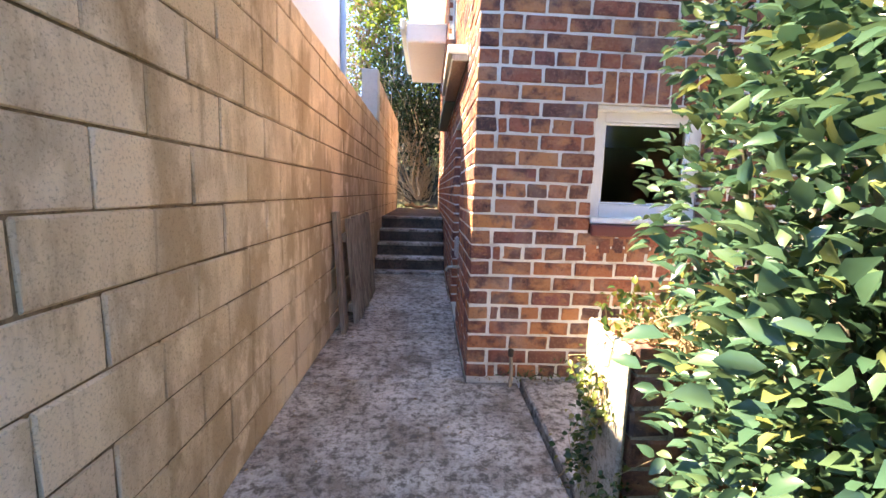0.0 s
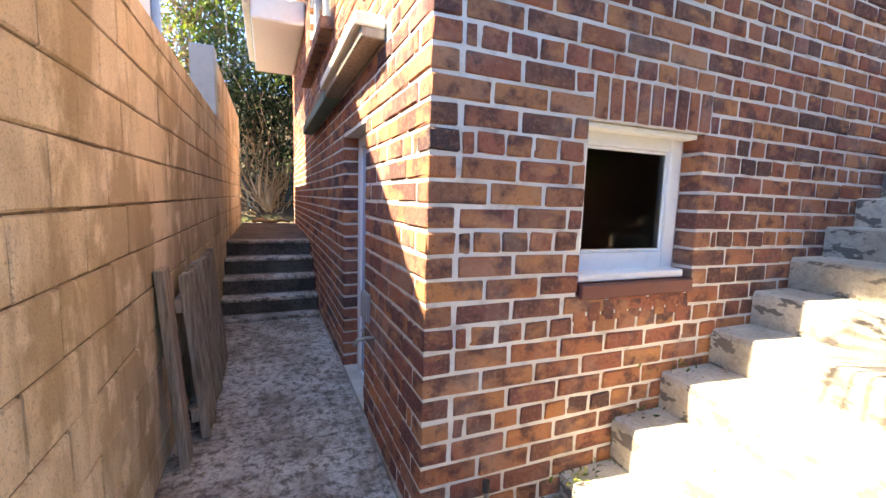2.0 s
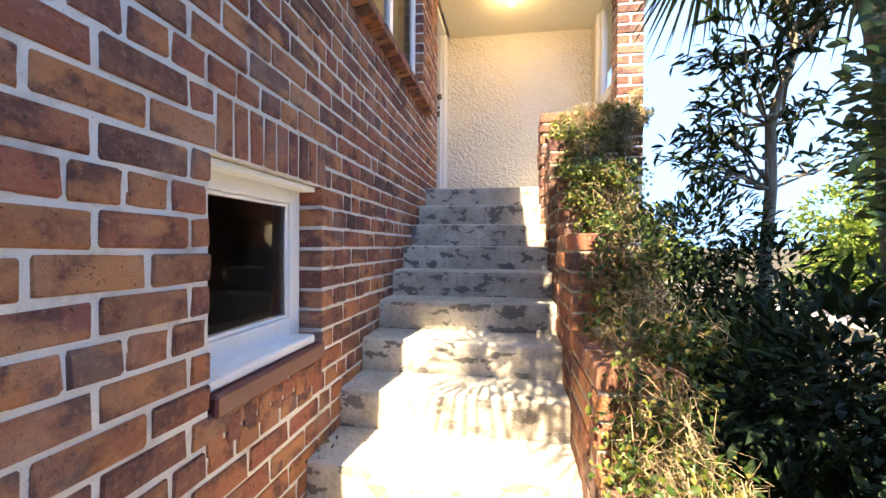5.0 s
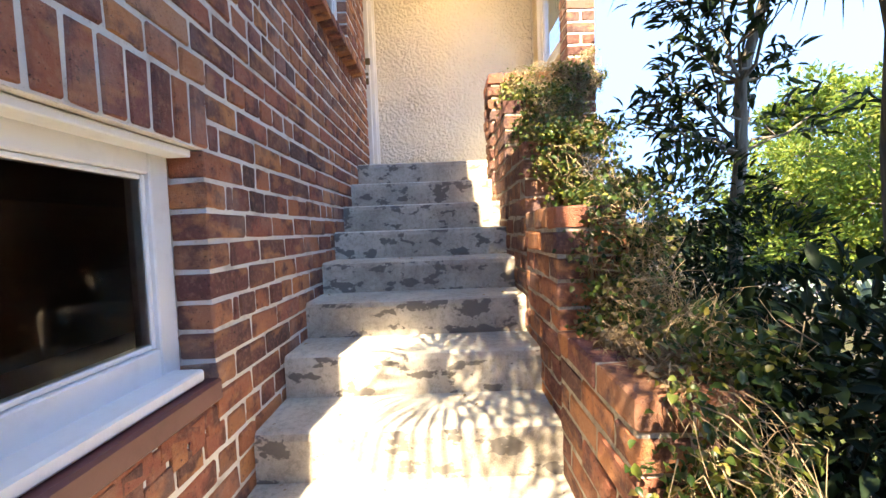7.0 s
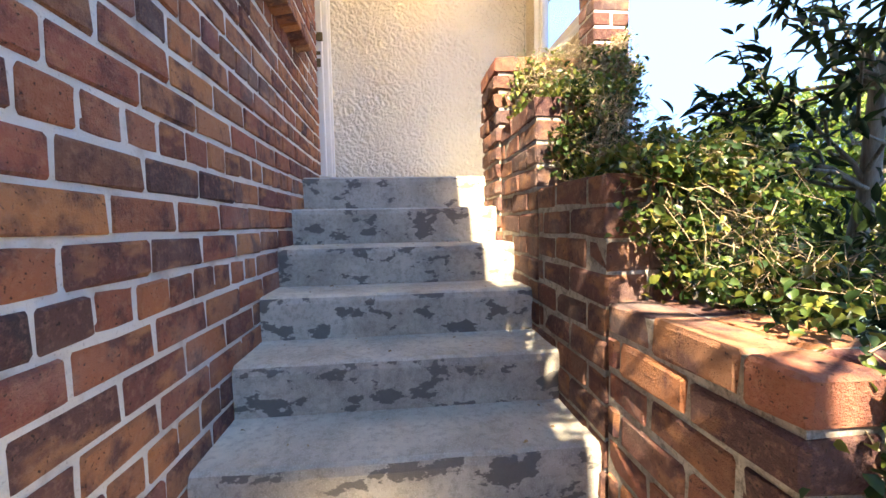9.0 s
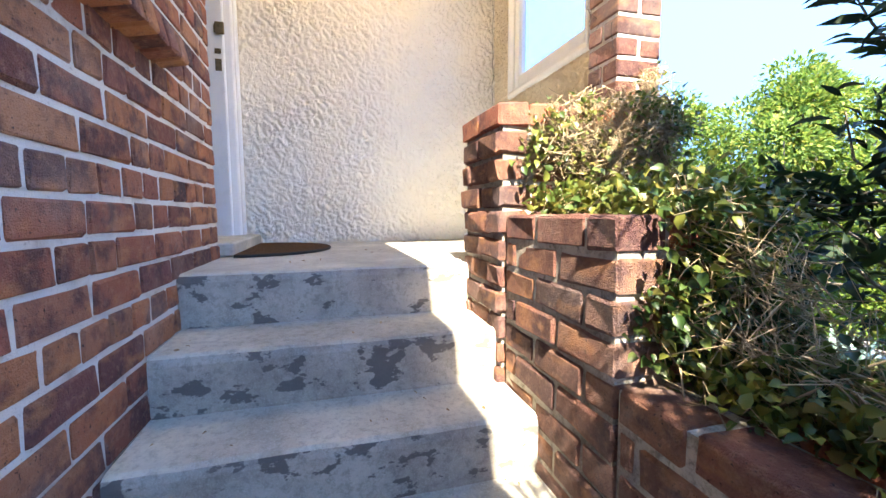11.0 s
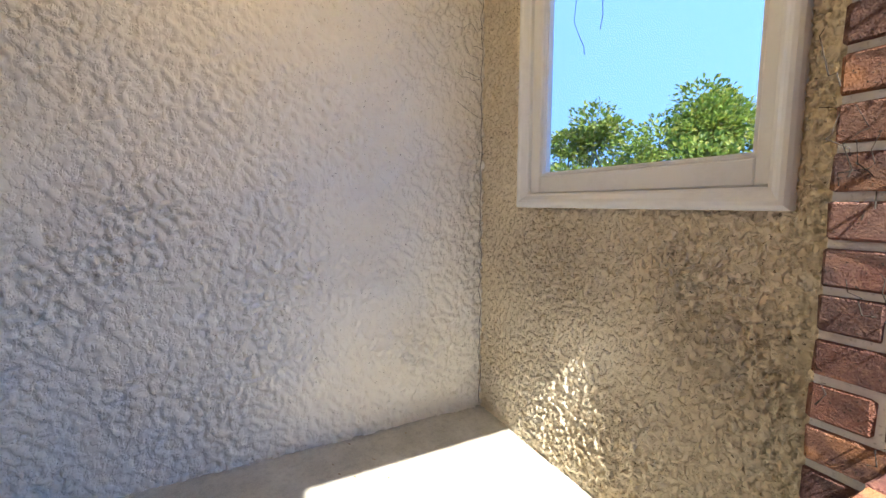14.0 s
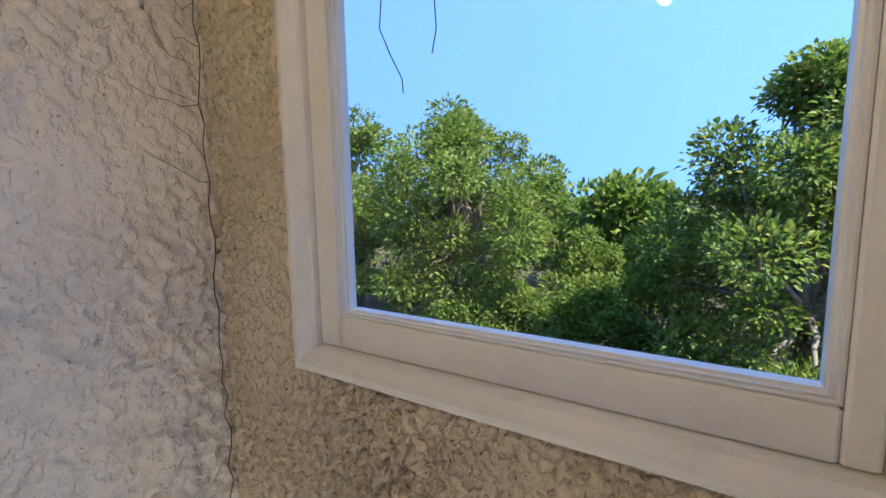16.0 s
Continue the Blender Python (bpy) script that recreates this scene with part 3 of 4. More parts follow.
# ---- windows ----
def window(name, x0, x1, z0, z1, y, stile, rail, label, depth=0.05, outer=0.0, glass_y=0.02):
    """A white timber window facing -y, with sash and pane."""
    w = empty(name, ((x0 + x1) / 2, y, z0), label, "window", kind="structure")
    f = boxes("frame", [((x0, y, z0), (x0 + stile, y + depth, z1)), ((x1 - stile, y, z0), (x1, y + depth, z1)), ((x0 + stile + 0.001, y + 0.001, z1 - stile), (x1 - stile - 0.001, y + depth, z1)), ((x0 + stile + 0.001, y + 0.001, z0), (x1 - stile - 0.001, y + depth, z0 + rail))], WHITE, bevel=0.004)
    keep(f, w)
    i = 0.014
    a, b, c, d = x0 + stile + 0.001, x1 - stile - 0.001, z0 + rail + 0.001, z1 - stile - 0.001
    keep(boxes("bead", [((a, y + 0.012, c), (a + i, y + depth - 0.006, d)), ((b - i, y + 0.012, c), (b, y + depth - 0.006, d)), ((a + i + 0.001, y + 0.013, c), (b - i - 0.001, y + depth - 0.006, c + i)), ((a + i + 0.001, y + 0.013, d - i), (b - i - 0.001, y + depth - 0.006, d))], WHITE, bevel=0.003), w)
    g = sheet("pane", (a + i * 0.5, y + glass_y, c + i * 0.5), (b - i * 0.5, y + glass_y, d - i * 0.5))
    g.visible_shadow = False
    keep(g, w)
    return w


w1 = window("window_1", WIN[0] + 0.004, WIN[1] - 0.004, WIN[2] + 0.03, WIN[3] - 0.004, WY + 0.10, 0.075, 0.085, "small white timber basement window with dark pane")
keep(box("sill", (WIN[0] + 0.004, WY + 0.015, WIN[2] + 0.004), (WIN[1] - 0.03, WY + 0.12, WIN[2] + 0.04), WHITE, bevel=0.006, m=None), w1)
keep(box("sill_tile", (WIN[0] + 0.003, WY - 0.012, WIN[2] - 0.066), (WIN[1] + 0.012, WY + 0.13, WIN[2]), PLUM, bevel=0.008), w1)
keep(box("head", (WIN[0] + 0.004, WY + 0.03, WIN[3] - 0.025), (WIN[1] - 0.004, WY + 0.099, WIN[3] - 0.003), WHITE, bevel=0.003), w1)
w2 = window("window_2", UPWIN[0] + 0.004, UPWIN[1] - 0.004, UPWIN[2] + 0.02, UPWIN[3] - 0.004, WY + 0.07, 0.07, 0.09, "white framed house window above a brick sill")
keep(box("mullion", (2.80, WY + 0.066, UPWIN[2] + 0.112), (2.88, WY + 0.118, UPWIN[3] - 0.08), WHITE, bevel=0.004), w2)
w3 = empty("window_3", (X0, 5.5, 2.66), "white framed side window of the house", "window", kind="structure")
keep(boxes("frame", [((X0 + 0.05, 4.61, 2.68), (X0 + 0.1, 4.69, 3.99)), ((X0 + 0.05, 6.31, 2.68), (X0 + 0.1, 6.39, 3.99)), ((X0 + 0.05, 4.691, 2.68), (X0 + 0.1, 6.309, 2.76)), ((X0 + 0.05, 5.46, 2.761), (X0 + 0.1, 5.54, 3.98))], WHITE, bevel=0.004), w3)
keep(sheet("pane", (X0 + 0.075, 6.309, 2.761), (X0 + 0.075, 4.691, 3.98)), w3)
keep(box("sill", (X0 - 0.1, 4.5, 2.56), (X0 + 0.06, 6.5, 2.655), BRICK, bevel=0.008), w3)

# timber ledge along the west face
ledge = empty("timber_ledge", (X0, 4, 1.98), "weathered timber ledge with flaking paint on the brick side wall", "ledge", kind="structure")
keep(box("board", (X0 - 0.11, 2.9, 1.965), (X0 - 0.004, 4.15, 2.01), OLDWOOD, bevel=0.006), ledge)
keep(box("fascia", (X0 - 0.115, 4.156, 1.95), (X0 - 0.004, 6.05, 2.03), GREENPAINT, bevel=0.006), ledge)
keep(box("capping", (X0 - 0.14, 2.9, 2.014), (X0 - 0.004, 4.15, 2.07), CREAM, bevel=0.006), ledge)
bay = empty("eave_box", (0, 7.5, 2.9), "white boxed eave at the rear of the house", "eave", kind="structure")
keep(box("soffit", (-0.40, 7.0, 3.45), (X0 - 0.004, 9.5, 3.75), WHITE, bevel=0.02), bay)
keep(box("gutter", (-0.50, 6.95, 3.6), (-0.405, 9.5, 3.78), CREAM, bevel=0.02), bay)

# side door in its recess
d1 = empty("door_1", (X0 + 0.14, 3.6, 0), "closed pale blue side door in white frame", "door", kind="structure")
keep(boxes("frame", [((X0 + 0.10, 3.304, 0.0), (X0 + 0.17, 3.37, 1.676)), ((X0 + 0.10, 3.93, 0.0), (X0 + 0.17, 3.996, 1.676)), ((X0 + 0.10, 3.371, 1.61), (X0 + 0.17, 3.929, 1.676))], WHITE, bevel=0.004), d1)
keep(box("leaf", (X0 + 0.12, 3.373, 0.01), (X0 + 0.16, 3.927, 1.607), PALEBLUE, bevel=0.004), d1)
keep(box("step", (X0 + 0.001, 3.304, -0.02), (X0 + 0.10, 3.996, 0.03), LANDING, bevel=0.004), d1)
keep(box("lintel", (X0 + 0.004, 3.302, 1.678), (X0 + 0.2, 3.998, 1.69), CREAM), d1)
mb = empty("meter_box", (X0, 3.2, 0.55), "small grey metal meter box on brick wall", "meter box")
keep(box("case", (X0 - 0.022, 3.12, 0.60), (X0 - 0.0035, 3.27, 0.76), GREYMETAL, bevel=0.006), mb)
keep(box("lid", (X0 - 0.030, 3.13, 0.61), (X0 - 0.0225, 3.26, 0.75), GREYMETAL, bevel=0.003), mb)


def tap():
    t = empty("garden_tap", (X0, 3.06, 0.55), "old brass garden tap on the brick wall", "tap")
    keep(tube("body", [(X0 + 0.01, 3.05, 0.55), (X0 - 0.05, 3.05, 0.55), (X0 - 0.09, 3.05, 0.545), (X0 - 0.105, 3.05, 0.515)], 0.011, BRONZE), t)
    keep(tube("stem", [(X0 - 0.055, 3.05, 0.55), (X0 - 0.06, 3.05, 0.585)], 0.006, BRONZE), t)
    keep(tube("handle", [(X0 - 0.06, 3.02, 0.588), (X0 - 0.06, 3.08, 0.588)], 0.005, BRONZE), t)
    p = empty("water_pipe", (0.50, 2.28, 0), "short capped water pipe standing by the wall", "pipe")
    keep(tube("riser", [(0.50, 2.25, -0.02), (0.505, 2.262, 0.1), (0.50, 2.27, 0.185)], 0.011, OLDWOOD), p)
    keep(tube("cap", [(0.50, 2.27, 0.175), (0.50, 2.272, 0.215)], 0.016, DARK), p)


tap()

# ---- front steps ----
NX = [0.90, 1.17, 1.45, 1.776, 2.075, 2.365, 2.66, 2.945, 3.205, 3.475, 3.775]
NZ = [0.12, 0.32, 0.497, 0.675, 0.85, 1.02, 1.187, 1.355, 1.526, 1.705, 1.895]
stairs = empty("front_stairs", (0.9, 1.8, 0), "concrete front steps with worn patchy grey paint", "steps", kind="structure")


def step_mesh(x0, x1, y0, y1, z0, z1, mat, seed):
    """One cast step with a rounded, slightly uneven nose."""
    rnd = random.Random(seed)
    bm = bmesh.new()
    n = 14
    ring = []
    for i in range(n + 1):
        y = y0 + (y1 - y0) * i / n
        j = [rnd.uniform(-0.004, 0.004) for _ in range(4)]
        prof = [(x0 + 0.006, z0), (x0 + j[0], z1 - 0.03), (x0 + 0.004 + j[0] + abs(j[1]), z1 - 0.008), (x0 + 0.016 + abs(j[2]), z1), (x1, z1)]
        ring.append([bm.verts.new((px, y, pz)) for px, pz in prof])
    for a, b in zip(ring, ring[1:]):
        for k in range(len(a) - 1):
            f = bm.faces.new((a[k], b[k], b[k + 1], a[k + 1]))
            f.material_index = 1 if k < 2 else 0
    for r in (ring[0], ring[-1]):
        low = bm.verts.new((x1, r[0].co.y, z0))
        bm.faces.new([*r, low])
    bmesh.ops.recalc_face_normals(bm, faces=bm.faces)
    ob = bm_ob("step", bm, mat)
    ob.data.materials.append(RISER)
    return ob


for i in range(10):
    y0 = 1.268
    keep(step_mesh(NX[i], NX[i + 1] + 0.03, y0, WY - 0.004, NZ[i] - (0.26 if i else 0.3), NZ[i], STEP, i), stairs)
landing = tagged(step_mesh(NX[10], 5.31, 0.53, WY + 0.06, 1.6, NZ[10], LANDING, 40), "pale concrete porch floor", "floor", kind="structure")
landing.name = "floor"
LZ = NZ[10]

# back steps
rear = empty("rear_steps", (-0.2, 5.5, 0), "dark concrete steps with paler nosings rising along the passage", "steps", kind="structure")
BZ = [0.035, 0.20, 0.365, 0.535, 0.705]
BY = [5.45, 5.60, 5.88, 6.16, 6.46]
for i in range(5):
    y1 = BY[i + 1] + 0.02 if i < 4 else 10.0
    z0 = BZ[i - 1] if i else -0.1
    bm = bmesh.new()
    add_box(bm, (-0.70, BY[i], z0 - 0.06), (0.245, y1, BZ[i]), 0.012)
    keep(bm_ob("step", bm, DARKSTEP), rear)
    keep(box("nosing", (-0.699, BY[i] - 0.012, BZ[i] - 0.035), (0.244, BY[i] + 0.2, BZ[i] + 0.003), PATH, bevel=0.01), rear)

# ---- stepped parapet along the stairs ----
parapet = empty("parapet", (2.4, 1.15, 0), "stepped brick parapet wall overgrown with ivy", "wall", kind="structure")
TIERS = [(0.55, 1.22, 0.72), (1.22, 1.80, 1.0), (1.80, 2.34, 1.42), (2.34, 2.88, 1.75), (2.88, 3.44, 2.10)]
PY0, PY1 = 1.02, 1.27
for a, b, top in TIERS:
    keep(box("core", (a + 0.016, PY0 + 0.006, -0.1), (b - 0.002, PY1 - B - 0.001, top - 0.012), OLDMORTAR), parapet)
    k1 = int(round((top - Z0) / COURSE))
    rr = random.Random(int(a * 100))
    rest = ([], [])
    for k in range(0, k1):
        z = Z0 + (k + 0.5) * COURSE - (Z0 + k1 * COURSE - top)
        u = a - (0.12 if k % 2 else 0.0)
        while u < b - 0.01:
            s, e = max(a, u), min(b, u + 0.24)
            u += 0.24
            if e - s < 0.03:
                continue
            w = e - s - 0.012
            for side, yy in ((0, PY1 - 0.061), (1, PY0 + 0.061)):
                me = piece("parapet_brick", (w, 0.12, COURSE - 0.013), BRICK if a < 2.3 else CLINKER, 0.007, 0.004, rr)
                m = pose((s + e) / 2, yy + rr.uniform(-0.004, 0.004), z, 0, 0, rr.uniform(-1, 1)) @ Matrix.Diagonal((w / max(0.01, round(w, 2)), 1, 1, 1))
                if side == 0 and a > 1.0 and z > 0.3:
                    ob = new("brick", me)
                    ob.matrix_basis = m
                    keep(ob, parapet)
                else:
                    joined_piece(rest, me, m)
    tagged(keep(mesh_ob("brickwork", rest[0], rest[1], BRICK), parapet), kind="stuff")

keep(box("rendered_end", (0.528, PY0 - 0.004, -0.04), (0.548, PY1 + 0.012, 0.715), OLDMORTAR, bevel=0.008), parapet)
keep(box("rendered_side", (0.549, PY1 + 0.004, -0.04), (0.885, PY1 + 0.016, 0.712), OLDMORTAR, bevel=0.005), parapet)

plinth = empty("porch_parapet", (3.63, 0.95, LZ), "rough brick porch parapet with pink brick capping", "wall", kind="structure")
keep(box("core", (3.456, 0.62, -0.1), (3.816, 1.272, 2.436), OLDMORTAR), plinth)
rp = random.Random(33)
y = 1.293
while y > 0.66:
    for xa, xb in ((3.44, 3.635), (3.635, 3.832)):
        ob = new("brick", piece("rough_brick", (xb - xa - 0.008, 0.108, COURSE - 0.012), BRICK, 0.007, 0.004, rp))
        ob.matrix_basis = pose((xa + xb) / 2, y - 0.056, 2.465 - 0.5 * COURSE + rp.uniform(-0.002, 0.002), 0, 0, rp.uniform(-1.5, 1.5))
        keep(ob, plinth)
    y -= 0.114
for k in range(1, 13):
    z = 2.465 - (k + 0.5) * COURSE
    for yy in (1.24,):
        spans = [(3.44, 3.64), (3.64, 3.83)] if k % 2 else [(3.44, 3.56), (3.56, 3.74), (3.74, 3.83)]
        for s, e in spans:
            me = piece("rough_brick", (e - s - 0.012, 0.11, COURSE - 0.014), CLINKER, 0.009, 0.0055, rp)
            ob = new("brick", me)
            ob.matrix_basis = pose((s + e) / 2, 1.29 - 0.055 + rp.uniform(-0.008, 0.006), z, 0, rp.uniform(-2, 2), rp.uniform(-3, 3))
            keep(ob, plinth)
    u = 0.62
    while u < 1.17:
        e = min(u + (0.23 if k % 2 else 0.19), 1.17)
        for xx in (3.495, 3.775):
            ob = new("brick", piece("rough_brick", (e - u - 0.012, 0.11, COURSE - 0.014), CLINKER, 0.009, 0.0055, rp))
            ob.matrix_basis = pose(xx, (u + e) / 2, z, 0, 0, 90 + rp.uniform(-2, 2))
            keep(ob, plinth)
        u = e + 0.001

pillar = empty("brick_pillar", (3.84, 0.5, LZ), "slender brick porch pillar, clinker face with creeper roots", "pillar", kind="structure")
keep(box("core", (3.744, 0.415, -0.1), (3.941, 0.624, 4.05), MORTAR), pillar)
for k in range(22, 46):
    z = Z0 + (k + 0.5) * COURSE
    long = k % 2
    sets = [((3.735, 3.95), (0.405, 0.517)), ((3.735, 3.95), (0.522, 0.634))] if long else [((3.735, 3.84), (0.405, 0.634)), ((3.845, 3.95), (0.405, 0.634))]
    for (xa, xb), (ya, yb) in sets:
        me = piece("pillar_brick", (xb - xa - 0.008, yb - ya - 0.008, COURSE - 0.014), CLINKER, 0.006, 0.0022, rp)
        ob = new("brick", me)
        ob.matrix_basis = pose((xa + xb) / 2, (ya + yb) / 2, z, 0, 0, rp.uniform(-0.4, 0.4))
        keep(ob, pillar)


# ---- porch walls ----
def stucco(name, w, h, m, mat, label, holes=(), seed=0, amp=0.026, step=0.0075, thick=0.1, fine=1.25):
    """A wall of trowelled render, its ridges in relief; x along, z up, facing -y."""
    nu, nv = int(w / step), int(h / step)
    us, vs = np.linspace(0, w, nu + 1), np.linspace(0, h, nv + 1)
    verts, faces = [], []
    for v in vs:
        for u in us:
            a = noise.noise((u * 14 + seed, v * 14, 1.3))
            p = Vector((u * 27 * fine + a * 1.0 + seed, v * 31 * fine - a * 1.4, 4.1))
            q = min(1.0, max(0.0, (noise.noise(p) + 0.22) / 0.34))
            q2 = min(1.0, max(0.0, (noise.noise(p * 2.1 + Vector((7, 3, 1))) + 0.15) / 0.4))
            d = q * q * (3 - 2 * q) * 0.62 + q2 * q2 * (3 - 2 * q2) * 0.38
            big = noise.noise((u * 1.3 + seed, v * 1.3, 9)) * 0.004
            verts.append((u, -amp * d * (0.6 + 0.7 * noise.noise((u * 3, v * 3, seed))) + big, v))
    inside = lambda u, v: any(a < u < b and c < v < d for a, b, c, d in holes)
    for j in range(nv):
        for i in range(nu):
            if not inside((us[i] + us[i + 1]) / 2, (vs[j] + vs[j + 1]) / 2):
                q = j * (nu + 1) + i
                faces.append((q, q + 1, q + nu + 2, q + nu + 1))
    ob = mesh_ob(name, verts, faces, mat, smooth=True)
    ob.matrix_basis = m
    tagged(ob, label, "wall", kind="structure")
    boxes("core", [((a, 0.012, s), (b, thick, e)) for a, b, s, e in wall_boxes(0, w, 0, h, list(holes))], mat, ob)
    return ob


stucco("wall_porch_back", 1.86, 2.18, pose(5.30, 2.392, LZ - 0.004, 0, 0, -90), STUCCO, "cream trowelled stucco porch wall", seed=3.0)
PW = (4.03, 5.00, 2.905, 4.04)
stucco("wall_porch_side", 1.36, 2.18, pose(5.31, 0.54, LZ - 0.004, 0, 0, 180), STUCCO2, "stained rough stucco wall under the porch window", holes=[(5.31 - PW[1] + 0.01, 5.31 - PW[0] - 0.01, PW[2] - LZ + 0.012, 2.15)], seed=11.0, amp=0.021, step=0.0062, fine=1.9)
keep(box("porch_outer_wall", (3.96, 0.35, -0.1), (5.6, 0.437, 1.9), STUCCO2), shell)
keep(box("porch_rear_wall", (5.42, 0.42, -0.1), (5.5, 2.33, 4.06), STUCCO), shell)


def mitred(name, x0, x1, z0, z1, y, profile):
    """A moulding round the sides and foot of an opening; profile: (inward, outward) steps across it."""
    vs, fs = [], []
    for d, o in profile:
        vs += [(x0 + d, y + o, z1), (x0 + d, y + o, z0 + d), (x1 - d, y + o, z0 + d), (x1 - d, y + o, z1)]
    for i in range(len(profile) - 1):
        for k in range(3):
            q = i * 4 + k
            fs.append((q, q + 1, q + 5, q + 4))
    return mesh_ob(name, vs, fs, WHITE)


def porch_window():
    w = empty("window_4", (4.5, 0.5, PW[2]), "white timber porch window looking over the trees", "window", kind="structure")
    x0, x1, z0, z1 = PW
    y = 0.545
    keep(mitred("architrave", x0, x1, z0, z1, y, [(0, -0.02), (0, 0.012), (0.004, 0.020), (0.012, 0.026), (0.022, 0.027), (0.032, 0.022), (0.040, 0.013), (0.046, 0.006), (0.055, 0.003), (0.056, -0.06)]), w)
    a, b, c = x0 + 0.057, x1 - 0.057, z0 + 0.057
    keep(boxes("sash", [((a, y - 0.065, c), (a + 0.034, y - 0.008, z1)), ((b - 0.056, y - 0.065, c), (b, y - 0.008, z1)), ((a + 0.035, y - 0.066, c), (b - 0.057, y - 0.009, c + 0.066))], WHITE, bevel=0.004), w)
    a, b, c = a + 0.035, b - 0.057, c + 0.067
    keep(mitred("bead", a, b, c, z1, y, [(0, -0.05), (0, -0.014), (0.004, -0.012), (0.005, -0.018), (0.009, -0.017), (0.010, -0.024), (0.014, -0.025), (0.015, -0.045)]), w)
    g = sheet("pane", (b - 0.004, y - 0.04, c + 0.004), (a + 0.004, y - 0.04, z1))
    g.visible_shadow = False
    keep(g, w)


porch_window()


# porch door, open: far jamb with lock keeps, threshold
def porch_door():
    d = empty("door_2", (4.75, WY, LZ), "open white door frame onto a dark hall", "door", kind="structure")
    x = 5.035
    keep(boxes("jamb", [((x, WY + 0.075, LZ + 0.05), (x + 0.035, WY + 0.2, 4.02)), ((x + 0.036, WY + 0.035, LZ + 0.03), (x + 0.10, WY + 0.14, 4.02)), ((x + 0.015, WY + 0.12, LZ + 0.05), (x + 0.036, WY + 0.16, 4.02))], WHITE, bevel=0.006), d)
    keep(boxes("architrave", [((x + 0.101, WY + 0.022, LZ + 0.004), (x + 0.16, WY + 0.07, 4.03)), ((x + 0.161, WY + 0.036, LZ + 0.004), (5.289, WY + 0.07, 4.03))], WHITE, bevel=0.01), d)
    keep(boxes("head", [((4.36, WY + 0.02, 3.97), (x - 0.001, WY + 0.2, 4.03))], WHITE, bevel=0.006), d)
    keep(boxes("near_jamb", [((4.346, WY + 0.14, LZ + 0.05), (4.39, WY + 0.239, 3.965))], WHITE, bevel=0.006), d)
    keep(box("threshold", (4.35, WY - 0.065, LZ + 0.004), (5.20, WY + 0.245, LZ + 0.07), LANDING, bevel=0.008), d)
    for z, h in ((3.18, 0.05), (3.06, 0.03), (2.96, 0.07)):
        keep(box("keep_plate", (x - 0.004, WY + 0.09, z), (x - 0.0005, WY + 0.125, z + h), BRASS, bevel=0.001), d)
    keep(box("rim_latch", (x - 0.022, WY + 0.065, 3.17), (x - 0.005, WY + 0.115, 3.24), BRASS, bevel=0.004), d)


porch_door()


def doormat():
    bm = bmesh.new()
    cx, y0, n, r, dep, h = 4.70, WY - 0.072, 40, 0.40, 0.43, 0.016
    top, low = [], []
    for i in range(n + 1):
        a = math.pi * i / n
        p = (cx - r * math.cos(a), y0 - dep * math.sin(a) ** 0.85)
        top.append(bm.verts.new((*p, LZ + h)))
        low.append(bm.verts.new((cx + (p[0] - cx) * 1.012, y0 + (p[1] - y0) * 1.012, LZ + 0.002)))
    bm.faces.new(top)
    for i in range(n):
        bm.faces.new((low[i], low[i + 1], top[i + 1], top[i]))
    bm.faces.new((low[-1], low[0], top[0], top[-1]))
    bmesh.ops.recalc_face_normals(bm, faces=bm.faces)
    d = empty("doormat", (cx, y0, LZ), "worn brown half-round coir doormat at the threshold", "doormat")
    keep(bm_ob("pile", bm, COIR), d)
    keep(tube("edging", [(cx - (r + 0.004) * math.cos(math.pi * i / 40), y0 - (dep + 0.004) * math.sin(math.pi * i / 40) ** 0.85, LZ + 0.009) for i in range(41)], 0.008, RUBBER), d)


doormat()


def bulb():
    b = empty("ceiling_bulb", (4.4, 1.54, 4.05), "bare lit bulb in a porch ceiling socket", "light bulb")
    keep(tube("socket", [(4.4, 1.54, 4.052), (4.4, 1.54, 3.985)], 0.022, CREAM, taper=[1.6, 0.9]), b)
    bm = bmesh.new()
    bmesh.ops.create_uvsphere(bm, u_segments=16, v_segments=10, radius=0.03, matrix=Matrix.Translation((4.4, 1.54, 3.945)) @ Matrix.Diagonal((1, 1, 1.35, 1)))
    m = Mat("bulb_glow", 0.3)
    m.color((0.9, 0.85, 0.7))
    m.b.inputs["Emission Color"].default_value = (1.0, 0.72, 0.38, 1)
    m.b.inputs["Emission Strength"].default_value = 32.0
    keep(bm_ob("bulb", bm, m.m, smooth=True), b)


bulb()


# ---- boards leaning on the block wall ----
def boards():
    rnd = random.Random(14)
    bm = bmesh.new()
    add_box(bm, (-0.02, -0.06, 0), (0.02, 0.06, 0.93), 0.004)
    p = bm_ob("timber_plank", bm, WOOD)
    p.matrix_basis = pose(-0.62, 3.14, 0.003, 0, -4, 0)
    tagged(p, "old weathered plank leaning on the block wall", "plank")
    g = empty("slatted_panel", (-0.62, 3.85, 0), "weathered slatted timber gate panel leaning on the wall", "panel")
    y = 3.30
    while y < 4.45:
        ob = new("slat", piece("slat", (0.04, 0.032, 0.86), WOOD, 0.004, 0.002, rnd))
        ob.matrix_basis = pose(-0.600 + rnd.uniform(-0.012, 0.012), y + 0.025, 0.435 + rnd.uniform(-0.01, 0.01), 0, -5, 0)
        keep(ob, g)
        y += rnd.uniform(0.046, 0.056)
